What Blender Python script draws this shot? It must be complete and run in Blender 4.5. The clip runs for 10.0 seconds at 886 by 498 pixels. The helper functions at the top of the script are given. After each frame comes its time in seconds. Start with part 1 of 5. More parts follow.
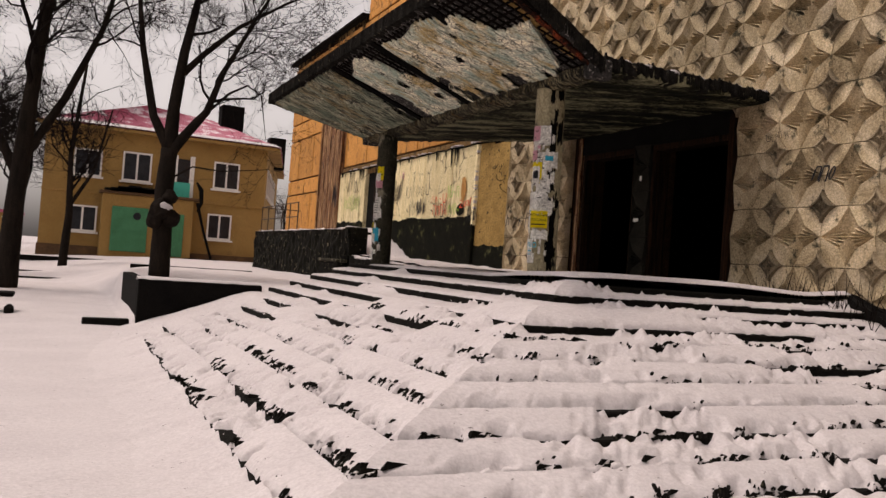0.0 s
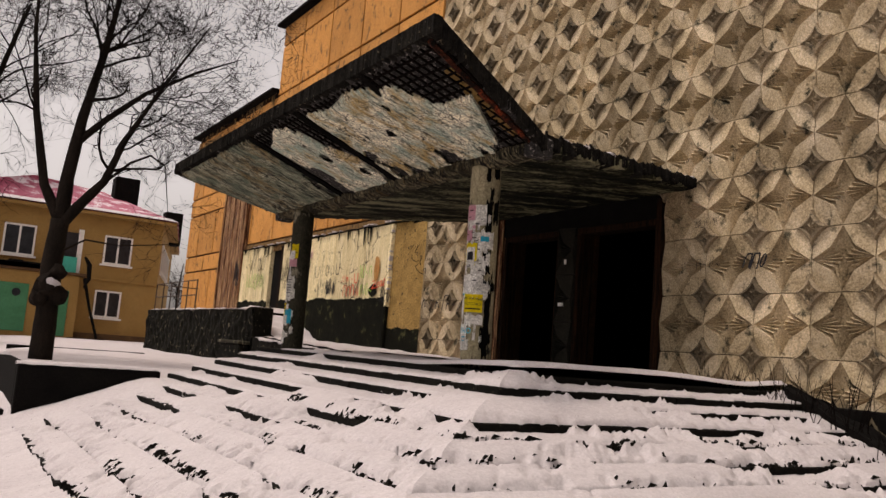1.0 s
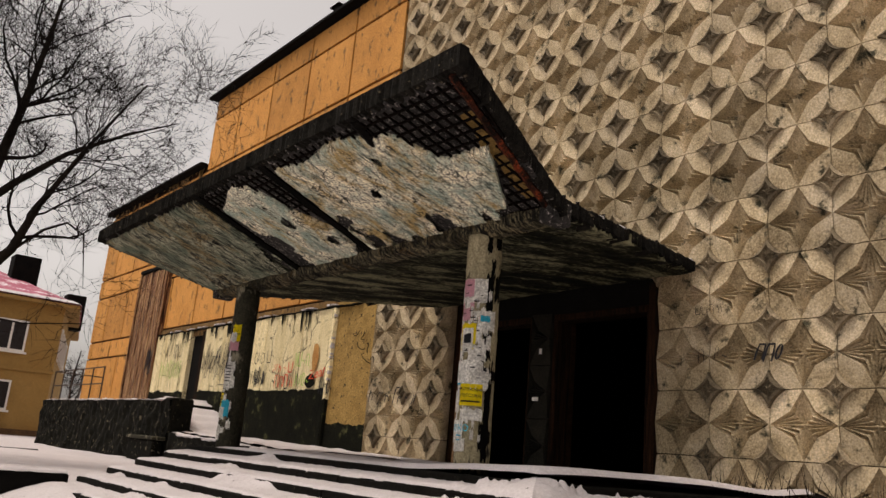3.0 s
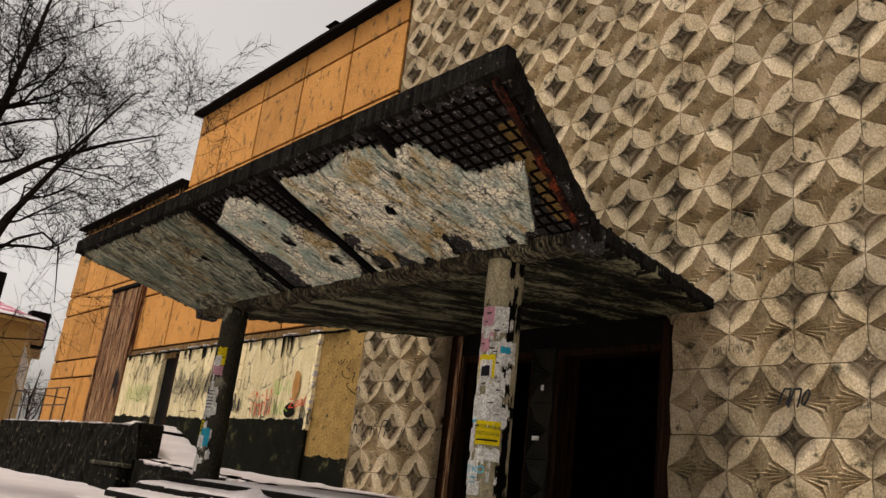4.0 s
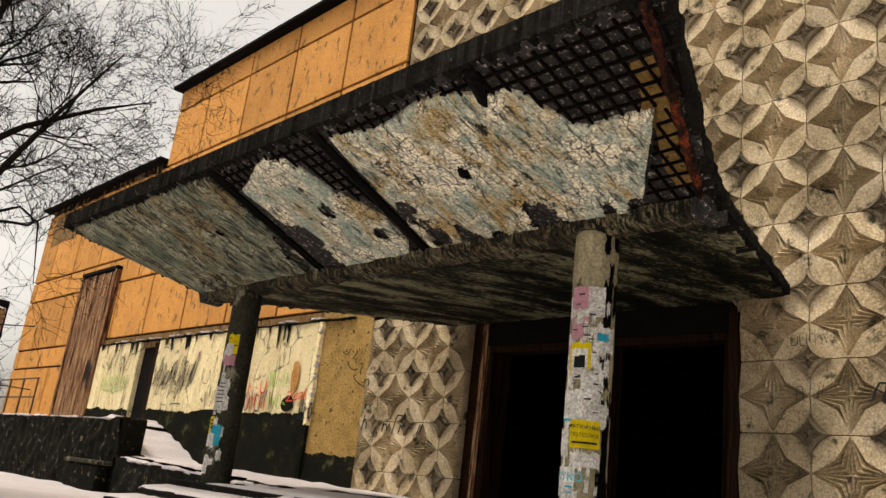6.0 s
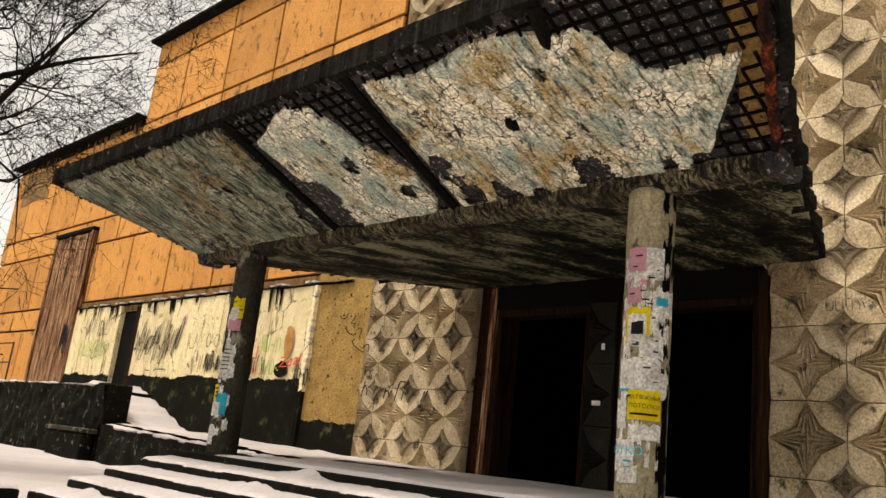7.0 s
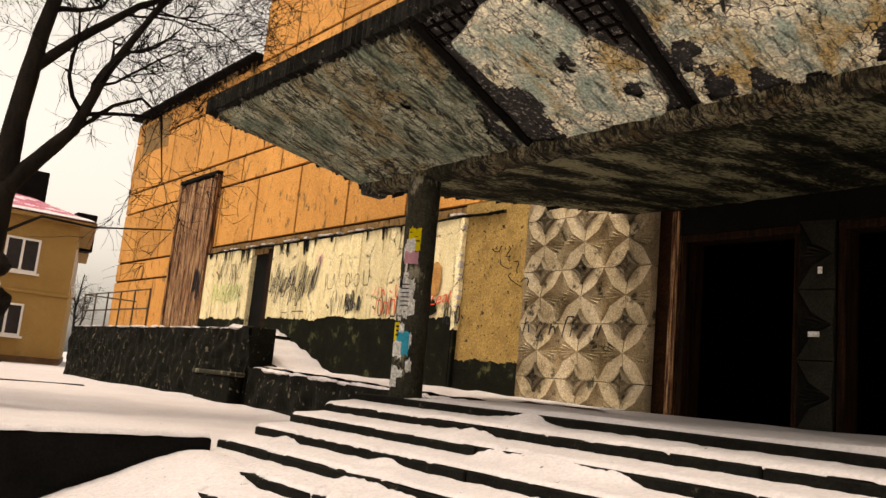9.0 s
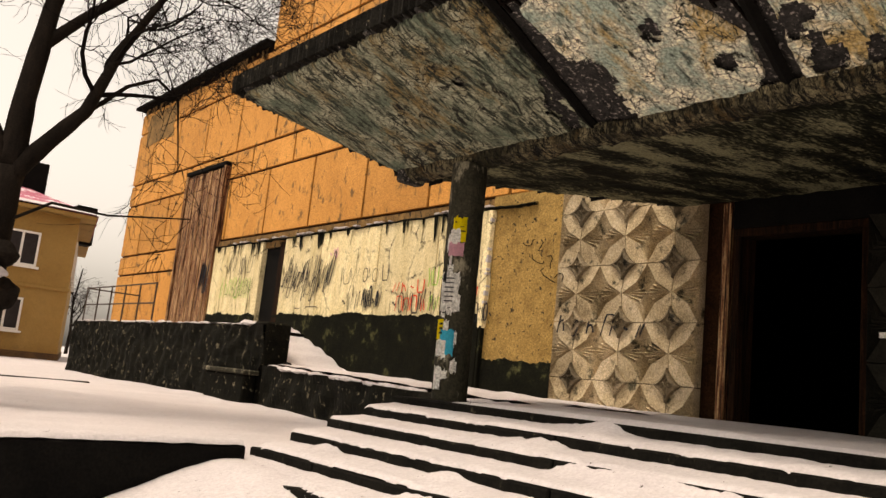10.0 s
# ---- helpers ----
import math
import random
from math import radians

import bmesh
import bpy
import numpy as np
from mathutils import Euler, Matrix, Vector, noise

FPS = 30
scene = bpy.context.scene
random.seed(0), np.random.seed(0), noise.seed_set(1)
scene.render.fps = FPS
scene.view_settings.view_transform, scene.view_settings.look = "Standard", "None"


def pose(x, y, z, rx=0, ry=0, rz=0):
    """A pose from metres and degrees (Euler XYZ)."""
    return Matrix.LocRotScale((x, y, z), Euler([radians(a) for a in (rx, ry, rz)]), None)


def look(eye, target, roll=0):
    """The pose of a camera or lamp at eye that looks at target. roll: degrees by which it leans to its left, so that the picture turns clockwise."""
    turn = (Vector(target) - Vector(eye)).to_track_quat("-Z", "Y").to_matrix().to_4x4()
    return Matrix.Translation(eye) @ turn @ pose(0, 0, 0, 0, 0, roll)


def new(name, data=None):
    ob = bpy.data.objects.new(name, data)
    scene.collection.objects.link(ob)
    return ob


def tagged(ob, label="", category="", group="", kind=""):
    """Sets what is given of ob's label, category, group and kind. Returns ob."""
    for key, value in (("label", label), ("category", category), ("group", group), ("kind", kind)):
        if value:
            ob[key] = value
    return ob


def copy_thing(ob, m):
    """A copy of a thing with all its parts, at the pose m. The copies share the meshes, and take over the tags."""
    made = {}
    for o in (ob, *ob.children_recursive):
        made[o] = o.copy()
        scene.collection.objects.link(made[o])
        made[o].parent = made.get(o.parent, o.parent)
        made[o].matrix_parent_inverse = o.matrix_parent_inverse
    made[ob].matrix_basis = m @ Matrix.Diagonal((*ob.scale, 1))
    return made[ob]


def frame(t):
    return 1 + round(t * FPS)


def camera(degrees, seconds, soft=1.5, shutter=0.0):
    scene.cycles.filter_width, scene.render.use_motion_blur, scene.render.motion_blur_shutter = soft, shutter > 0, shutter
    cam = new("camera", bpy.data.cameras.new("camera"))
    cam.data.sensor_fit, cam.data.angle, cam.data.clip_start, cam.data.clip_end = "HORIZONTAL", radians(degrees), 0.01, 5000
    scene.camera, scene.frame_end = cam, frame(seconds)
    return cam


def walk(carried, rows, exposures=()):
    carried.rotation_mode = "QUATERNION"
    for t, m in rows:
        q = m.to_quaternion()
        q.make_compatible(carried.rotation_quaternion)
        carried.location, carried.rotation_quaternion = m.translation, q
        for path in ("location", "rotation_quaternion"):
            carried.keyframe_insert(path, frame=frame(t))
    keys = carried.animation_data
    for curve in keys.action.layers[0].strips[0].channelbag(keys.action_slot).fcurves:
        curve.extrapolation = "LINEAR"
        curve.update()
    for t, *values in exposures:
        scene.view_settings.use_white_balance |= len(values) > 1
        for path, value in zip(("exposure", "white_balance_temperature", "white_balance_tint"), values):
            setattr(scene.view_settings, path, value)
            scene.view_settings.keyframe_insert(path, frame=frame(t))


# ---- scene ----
cam = camera(56.5, 10.0)
PATH = [
    (0, (-0.011, -0.001, 1.513), (0.835, 1.81, 1.552), 4.2),
    (0.5, (-0.022, 0.427, 1.549), (0.932, 2.177, 1.71), 4.6),
    (1, (-0.031, 0.802, 1.559), (1.012, 2.49, 1.81), 4.6),
    (1.5, (-0.064, 1.24, 1.576), (1.04, 2.876, 1.897), 4.6),
    (2, (0.011, 1.66, 1.557), (1.153, 3.258, 1.935), 4.8),
    (2.2, (0.04, 1.819, 1.566), (1.194, 3.403, 1.968), 4.9),
    (3.3, (0.058, 2.734, 1.525), (1.255, 4.251, 2.042), 5.7),
    (3.5, (0.064, 2.883, 1.53), (1.263, 4.393, 2.063), 6.9),
    (4, (0.111, 3.288, 1.562), (1.324, 4.771, 2.137), 7.0),
    (4.5, (0.058, 3.721, 1.588), (1.287, 5.18, 2.191), 6.8),
    (5, (0.069, 4.108, 1.581), (1.293, 5.564, 2.201), 7.0),
    (5.5, (0.133, 4.494, 1.634), (1.372, 5.942, 2.241), 7.1),
    (5.7, (0.133, 4.617, 1.604), (1.39, 6.054, 2.199), 7.0),
    (6.8, (0.099, 5.477, 1.634), (1.453, 6.863, 2.13), 6.4),
    (7, (0.07, 5.612, 1.638), (1.433, 6.99, 2.13), 6.4),
    (7.4, (0.055, 5.909, 1.62), (1.422, 7.296, 2.075), 6.4),
    (7.5, (0.041, 5.989, 1.618), (1.404, 7.384, 2.06), 6.0),
    (8, (-0.051, 6.381, 1.615), (1.281, 7.821, 2.004), 5.6),
    (8.5, (-0.036, 6.74, 1.577), (1.238, 8.241, 1.929), 5.4),
    (9, (0.0, 7.109, 1.566), (1.234, 8.648, 1.895), 5.5),
    (9.5, (0.011, 7.534, 1.588), (1.236, 9.084, 1.901), 5.6),
    (10, (0.046, 7.956, 1.569), (1.287, 9.49, 1.892), 5.9),
]
walk(cam, [(t, look(eye, target, roll)) for t, eye, target, roll in PATH], exposures=[(0, -1.0, 7250, 20), (4.5, -0.85, 7250, 12), (7.5, -0.36, 7700, 10), (10, -0.5, 8150, 14)])

# ---- light: a bright overcast winter sky and a broad, weak sun ----
world = bpy.data.worlds.new("overcast_sky")
scene.world = world
world.use_nodes = True
wn, wl = world.node_tree.nodes, world.node_tree.links
sky = wn.new("ShaderNodeTexSky")
sky.sky_type = "NISHITA"
sky.sun_disc = False
sky.sun_elevation = radians(68)
sky.sun_rotation = radians(-69)
sky.dust_density = 4.0
sky.air_density = 1.0
soft_sky = wn.new("ShaderNodeHueSaturation")
soft_sky.inputs["Saturation"].default_value = 0.12
soft_sky.inputs["Value"].default_value = 2.2
wl.new(sky.outputs["Color"], soft_sky.inputs["Color"])
wl.new(soft_sky.outputs["Color"], wn["Background"].inputs["Color"])
wn["Background"].inputs["Strength"].default_value = 0.155
sun = new("sun", bpy.data.lights.new("sun", "SUN"))
sun.data.energy = 2.1
sun.data.angle = radians(6)
sun.data.color = (1.0, 0.93, 0.84)
sun.matrix_world = look((-13, 5, 34), (0, 0, 0))


# ---- materials ----
def gritty(n, l, geo, out, amount):
    """Fine sandy grain over a colour."""
    t = n.new("ShaderNodeTexNoise")
    t.inputs["Scale"].default_value, t.inputs["Detail"].default_value, t.inputs["Roughness"].default_value = 42.0, 3, 0.7
    l.new(geo.outputs["Position"], t.inputs["Vector"])
    r = n.new("ShaderNodeMapRange")
    r.inputs[1].default_value, r.inputs[2].default_value, r.inputs[3].default_value, r.inputs[4].default_value = 0.34, 0.66, 1 - amount, 1 + amount
    l.new(t.outputs["Fac"], r.inputs[0])
    h = n.new("ShaderNodeHueSaturation")
    l.new(r.outputs[0], h.inputs["Value"])
    l.new(out, h.inputs["Color"])
    return h.outputs["Color"]


def mat(name, cols, scale=3.0, rough=0.85, bump=0.15, bump_scale=40.0, stretch=(1, 1, 1), fine=0.35, metal=0.0, spots=None, random_tone=0.0, lo=0.3, hi=0.7, spec=0.2, cracks=None, grit=0.35):
    """Two-scale noise between two or three colours, with fine relief. spots: (colour, scale, threshold, width)."""
    m = bpy.data.materials.new(name)
    m.use_nodes = True
    n, l = m.node_tree.nodes, m.node_tree.links
    b = n["Principled BSDF"]
    b.inputs["Metallic"].default_value = metal
    tc = n.new("ShaderNodeTexCoord")
    mp = n.new("ShaderNodeMapping")
    mp.inputs["Scale"].default_value = stretch
    geo = n.new("ShaderNodeNewGeometry")
    l.new(geo.outputs["Position"], mp.inputs["Vector"])
    big = n.new("ShaderNodeTexNoise")
    big.inputs["Scale"].default_value = scale
    big.inputs["Detail"].default_value = 6
    big.inputs["Roughness"].default_value = 0.62
    l.new(mp.outputs["Vector"], big.inputs["Vector"])
    small = n.new("ShaderNodeTexNoise")
    small.inputs["Scale"].default_value = bump_scale
    small.inputs["Detail"].default_value = 5
    l.new(mp.outputs["Vector"], small.inputs["Vector"])
    mix = n.new("ShaderNodeMix")
    mix.inputs[0].default_value = fine
    l.new(big.outputs["Fac"], mix.inputs[2])
    l.new(small.outputs["Fac"], mix.inputs[3])
    ramp = n.new("ShaderNodeValToRGB")
    ramp.color_ramp.elements[0].position, ramp.color_ramp.elements[1].position = lo, hi
    ramp.color_ramp.elements[0].color = (*cols[0], 1)
    ramp.color_ramp.elements[1].color = (*cols[-1], 1)
    if len(cols) == 3:
        e = ramp.color_ramp.elements.new((lo + hi) / 2)
        e.color = (*cols[1], 1)
    l.new(mix.outputs[0], ramp.inputs["Fac"])
    out = ramp.outputs["Color"]
    if spots:
        col, sc, th, wd = spots
        sp = n.new("ShaderNodeTexNoise")
        sp.inputs["Scale"].default_value = sc
        sp.inputs["Detail"].default_value = 8
        sp.inputs["Roughness"].default_value = 0.68
        l.new(mp.outputs["Vector"], sp.inputs["Vector"])
        rr = n.new("ShaderNodeMapRange")
        rr.inputs[1].default_value, rr.inputs[2].default_value = th, th + wd
        l.new(sp.outputs["Fac"], rr.inputs[0])
        mx = n.new("ShaderNodeMix")
        mx.data_type = "RGBA"
        l.new(rr.outputs[0], mx.inputs[0])
        l.new(out, mx.inputs[6])
        mx.inputs[7].default_value = (*col, 1)
        out = mx.outputs[2]
    if cracks:
        col, sc, wd = cracks
        warp = n.new("ShaderNodeMix")
        warp.data_type = "VECTOR"
        warp.inputs[0].default_value = 0.12
        l.new(geo.outputs["Position"], warp.inputs[4])
        l.new(small.outputs["Color"], warp.inputs[5])
        vo = n.new("ShaderNodeTexVoronoi")
        vo.feature = "DISTANCE_TO_EDGE"
        vo.inputs["Scale"].default_value = sc
        l.new(warp.outputs[1], vo.inputs["Vector"])
        cr = n.new("ShaderNodeMapRange")
        cr.inputs[1].default_value, cr.inputs[2].default_value, cr.inputs[3].default_value, cr.inputs[4].default_value = wd * 0.4, wd, 1.0, 0.0
        l.new(vo.outputs["Distance"], cr.inputs[0])
        gate = n.new("ShaderNodeMapRange")
        gate.inputs[1].default_value, gate.inputs[2].default_value = 0.46, 0.56
        l.new(big.outputs["Fac"], gate.inputs[0])
        mu = n.new("ShaderNodeMath")
        mu.operation = "MULTIPLY"
        l.new(cr.outputs[0], mu.inputs[0])
        l.new(gate.outputs[0], mu.inputs[1])
        cx = n.new("ShaderNodeMix")
        cx.data_type = "RGBA"
        l.new(mu.outputs[0], cx.inputs[0])
        l.new(out, cx.inputs[6])
        cx.inputs[7].default_value = (*col, 1)
        out = cx.outputs[2]
    if random_tone:
        oi = n.new("ShaderNodeObjectInfo")
        rv = n.new("ShaderNodeMapRange")
        rv.inputs[3].default_value, rv.inputs[4].default_value = 1 - random_tone, 1 + random_tone
        l.new(oi.outputs["Random"], rv.inputs[0])
        hs = n.new("ShaderNodeHueSaturation")
        l.new(rv.outputs[0], hs.inputs["Value"])
        l.new(out, hs.inputs["Color"])
        out = hs.outputs["Color"]
    out = gritty(n, l, geo, out, grit)
    l.new(out, b.inputs["Base Color"])
    rg = n.new("ShaderNodeMapRange")
    rg.inputs[3].default_value, rg.inputs[4].default_value = max(0.05, rough - 0.12), min(1, rough + 0.12)
    l.new(small.outputs["Fac"], rg.inputs[0])
    l.new(rg.outputs[0], b.inputs["Roughness"])
    b.inputs["Specular IOR Level"].default_value = spec
    bp = n.new("ShaderNodeBump")
    bp.inputs["Strength"].default_value = bump
    bp.inputs["Distance"].default_value = 0.03
    l.new(mix.outputs[0], bp.inputs["Height"])
    l.new(bp.outputs["Normal"], b.inputs["Normal"])
    return m


def plaster_mat(name, base, pale, ochre, dark, grain=1.0, soot=0.63):
    """Old board-marked plaster: long streaks along x, pale and ochre patches, black stains, a net of cracks."""
    m = bpy.data.materials.new(name)
    m.use_nodes = True
    n, l = m.node_tree.nodes, m.node_tree.links
    b = n["Principled BSDF"]
    geo = n.new("ShaderNodeNewGeometry")

    def field(scale, stretch, detail, lo, hi, offset=0.0):
        mp = n.new("ShaderNodeMapping")
        mp.inputs["Scale"].default_value = stretch
        mp.inputs["Location"].default_value = (offset, offset, 0)
        l.new(geo.outputs["Position"], mp.inputs["Vector"])
        t = n.new("ShaderNodeTexNoise")
        t.inputs["Scale"].default_value, t.inputs["Detail"].default_value, t.inputs["Roughness"].default_value = scale, detail, 0.72
        t.inputs["Distortion"].default_value = 0.6
        l.new(mp.outputs["Vector"], t.inputs["Vector"])
        r = n.new("ShaderNodeMapRange")
        r.inputs[1].default_value, r.inputs[2].default_value = lo, hi
        l.new(t.outputs["Fac"], r.inputs[0])
        return r.outputs[0]

    def over(a, col, fac):
        x = n.new("ShaderNodeMix")
        x.data_type = "RGBA"
        l.new(fac, x.inputs[0])
        if isinstance(a, tuple):
            x.inputs[6].default_value = (*a, 1)
        else:
            l.new(a, x.inputs[6])
        x.inputs[7].default_value = (*col, 1)
        return x.outputs[2]

    patches = field(1.3 * grain, (1, 1, 1), 8, 0.42, 0.58)
    streaks = field(4.2 * grain, (0.75, 3.0, 1), 13, soot - 0.11, soot - 0.03, 3)
    stains = field(2.3 * grain, (0.8, 1.6, 1), 12, soot - 0.04, soot, 7)
    out = over(base, pale, patches)
    out = over(out, ochre, field(1.5, (0.8, 1.5, 1), 6, 0.50, 0.62, 11))
    out = over(out, tuple(c * 0.25 for c in base), streaks)
    out = over(out, dark, stains)
    vo = n.new("ShaderNodeTexVoronoi")
    vo.feature = "DISTANCE_TO_EDGE"
    vo.inputs["Scale"].default_value = 9.0
    wp = n.new("ShaderNodeTexNoise")
    wp.inputs["Scale"].default_value, wp.inputs["Detail"].default_value = 5.0, 4
    l.new(geo.outputs["Position"], wp.inputs["Vector"])
    ad = n.new("ShaderNodeVectorMath")
    ad.operation = "MULTIPLY_ADD"
    ad.inputs[1].default_value = (0.3, 0.3, 0.3)
    l.new(wp.outputs["Color"], ad.inputs[0])
    l.new(geo.outputs["Position"], ad.inputs[2])
    l.new(ad.outputs[0], vo.inputs["Vector"])
    cr = n.new("ShaderNodeMapRange")
    cr.inputs[1].default_value, cr.inputs[2].default_value, cr.inputs[3].default_value, cr.inputs[4].default_value = 0.02, 0.06, 1.0, 0.0
    l.new(vo.outputs["Distance"], cr.inputs[0])
    mu = n.new("ShaderNodeMath")
    mu.operation = "MULTIPLY"
    l.new(cr.outputs[0], mu.inputs[0])
    l.new(patches, mu.inputs[1])
    out = gritty(n, l, geo, over(out, dark, mu.outputs[0]), 0.5)
    l.new(out, b.inputs["Base Color"])
    b.inputs["Roughness"].default_value = 0.85
    b.inputs["Specular IOR Level"].default_value = 0.15
    hs = n.new("ShaderNodeMath")
    hs.operation = "ADD"
    l.new(field(9, (0.7, 3, 1), 5, 0.3, 0.7, 5), hs.inputs[0])
    l.new(streaks, hs.inputs[1])
    bp = n.new("ShaderNodeBump")
    bp.invert = True
    bp.inputs["Strength"].default_value, bp.inputs["Distance"].default_value = 0.6, 0.02
    l.new(hs.outputs[0], bp.inputs["Height"])
    l.new(bp.outputs["Normal"], b.inputs["Normal"])
    return m


def plain(name, col, rough=0.6, metal=0.0):
    return mat(name, [tuple(c * 0.85 for c in col), tuple(min(1, c * 1.1) for c in col)], scale=9, rough=rough, bump=0.05, bump_scale=60, metal=metal, grit=0.12)


SNOW = mat("snow", [(0.43, 0.395, 0.40), (0.56, 0.52, 0.52)], scale=0.8, rough=0.75, bump=0.6, bump_scale=16, stretch=(1, 1.6, 1), fine=0.45, spots=((0.10, 0.09, 0.08), 9, 0.665, 0.02), grit=0.10)
# Concrete set nearly black, so exposed risers read as dark lines between snow.
STEP = mat("near_black_concrete", [(0.0018, 0.0018, 0.0015), (0.011, 0.010, 0.008)], scale=4, rough=0.85, bump=0.6, bump_scale=30, spots=((0.05, 0.046, 0.032), 9, 0.62, 0.08), spec=0.05)
TILE = mat("cast_ornamental_concrete", [(0.18, 0.13, 0.07), (0.42, 0.33, 0.205), (0.58, 0.475, 0.335)], scale=1.6, rough=0.8, bump=0.35, bump_scale=38, spots=((0.05, 0.044, 0.025), 3.6, 0.56, 0.09), random_tone=0.2, lo=0.34, hi=0.64)
# Darker than the tiles, so the stars stand out; tone varies at random.
BOSS = mat("dark_star_boss", [(0.10, 0.075, 0.045), (0.29, 0.23, 0.15)], scale=3, rough=0.85, bump=0.3, bump_scale=45, spots=((0.03, 0.026, 0.018), 5, 0.56, 0.1), random_tone=0.5)
# Near-black version of the ornamental tile, for the pier between the doorways.
DARKTILE = mat("dark_ornamental_concrete", [(0.006, 0.006, 0.005), (0.03, 0.027, 0.02)], scale=2, rough=0.85, bump=0.15, bump_scale=45, spec=0.08)
ORANGE = mat("ochre_orange_paint", [(0.40, 0.175, 0.04), (0.60, 0.285, 0.075)], scale=0.9, rough=0.8, bump=0.2, bump_scale=30, stretch=(1, 1.5, 0.9), spots=((0.19, 0.10, 0.035), 2.6, 0.565, 0.05), random_tone=0.14)
JOINT = mat("dark_wall_joint", [(0.012, 0.006, 0.003), (0.05, 0.022, 0.01)], scale=5, rough=0.9, spec=0.05)
CREAM = mat("cream_cement_render", [(0.52, 0.41, 0.20), (0.86, 0.75, 0.48)], scale=1.6, rough=0.85, bump=0.25, bump_scale=25, stretch=(1, 2.2, 0.45), spots=((0.15, 0.12, 0.05), 2.6, 0.565, 0.09), random_tone=0.1, cracks=((0.10, 0.08, 0.05), 1.3, 0.02))
ROUGHCAST = mat("stripped_brown_render", [(0.17, 0.10, 0.028), (0.44, 0.28, 0.09)], scale=4.5, rough=0.95, bump=1.0, bump_scale=22, spots=((0.035, 0.026, 0.012), 9, 0.575, 0.05))
BAND = mat("brown_stained_band", [(0.05, 0.03, 0.012), (0.30, 0.17, 0.06)], scale=2.5, rough=0.9, bump=0.6, bump_scale=24, stretch=(1, 2, 0.8), spots=((0.012, 0.010, 0.006), 4, 0.55, 0.06))
PEELED = mat("peeled_grey_plaster", [(0.06, 0.04, 0.018), (0.30, 0.17, 0.06)], scale=3, rough=0.95, bump=0.8, bump_scale=20)
MOULD = mat("black_mouldy_plinth", [(0.0025, 0.0025, 0.002), (0.012, 0.012, 0.007)], scale=3, rough=0.9, bump=0.5, bump_scale=22, spots=((0.075, 0.075, 0.032), 3, 0.58, 0.12), spec=0.05)
KEEL = plaster_mat("spalled_beam_concrete", (0.030, 0.026, 0.014), (0.22, 0.19, 0.115), (0.09, 0.055, 0.02), (0.006, 0.005, 0.004), 2.2, 0.585)
FARPLASTER = plaster_mat("green_board_marked_plaster", (0.13, 0.16, 0.115), (0.40, 0.40, 0.29), (0.22, 0.16, 0.07), (0.012, 0.011, 0.008), 1.3, 0.60)
PLASTER = plaster_mat("weathered_green_grey_plaster", (0.33, 0.41, 0.34), (0.88, 0.82, 0.63), (0.46, 0.33, 0.14), (0.018, 0.017, 0.011), 1.6, 0.64)
# Near-black with paler streaks, for the underside of the rear slab.
REAR = mat("dark_board_marked_concrete", [(0.004, 0.004, 0.003), (0.018, 0.018, 0.011), (0.22, 0.21, 0.13)], scale=1.1, rough=0.9, bump=0.7, bump_scale=16, stretch=(0.7, 2.6, 1), lo=0.42, hi=0.585, spec=0.05)
CORE = mat("exposed_black_aggregate", [(0.006, 0.006, 0.006), (0.055, 0.051, 0.048)], scale=9, rough=0.95, bump=1.0, bump_scale=45, spots=((0.30, 0.27, 0.25), 26, 0.57, 0.05), spec=0.1)
CRUMB = mat("crumbled_sooty_edge", [(0.002, 0.002, 0.002), (0.018, 0.016, 0.013)], scale=8, rough=0.95, bump=1.0, bump_scale=30, spots=((0.11, 0.09, 0.06), 17, 0.62, 0.05), spec=0.05)
REBAR = mat("corroded_reinforcement", [(0.0015, 0.0012, 0.001), (0.008, 0.005, 0.004)], scale=6, rough=0.95, spec=0.03)
RUST = mat("flaking_red_rust", [(0.005, 0.004, 0.003), (0.05, 0.014, 0.007), (0.34, 0.06, 0.02)], scale=7, rough=0.9, bump=0.9, bump_scale=40, lo=0.42, hi=0.66, spec=0.08)
POST = mat("stained_concrete_column", [(0.10, 0.085, 0.045), (0.36, 0.31, 0.20)], scale=3, rough=0.85, bump=0.4, bump_scale=30, stretch=(1, 1, 0.5), spots=((0.008, 0.007, 0.005), 3.4, 0.57, 0.05))
# Soot and the far column's shade, both put into one darker colour.
BLACKPOST = mat("sooty_shaded_column", [(0.006, 0.006, 0.004), (0.05, 0.045, 0.03)], scale=3, rough=0.85, bump=0.4, bump_scale=30, stretch=(1, 1, 0.5), spots=((0.20, 0.18, 0.13), 3.4, 0.555, 0.06), spec=0.1)
OLDWOOD = mat("peeling_brown_boards", [(0.006, 0.004, 0.003), (0.15, 0.055, 0.022), (0.46, 0.29, 0.15)], scale=5, rough=0.85, bump=0.6, bump_scale=14, stretch=(6, 6, 0.22), lo=0.42, hi=0.58)
# Near-black colour stands in for the lack of light inside the hall.
VOID = mat("unlit_black_interior", [(0.0008, 0.0008, 0.0008), (0.002, 0.002, 0.002)], scale=3, rough=0.95, spec=0.02)
BARK = mat("dark_wet_bark", [(0.003, 0.0025, 0.002), (0.022, 0.016, 0.012)], scale=5, rough=0.9, bump=0.9, bump_scale=18, stretch=(1, 1, 0.25), spec=0.06)
TWIG = mat("twig_bark", [(0.004, 0.003, 0.0025), (0.010, 0.007, 0.006)], scale=9, rough=0.9, spec=0.05)
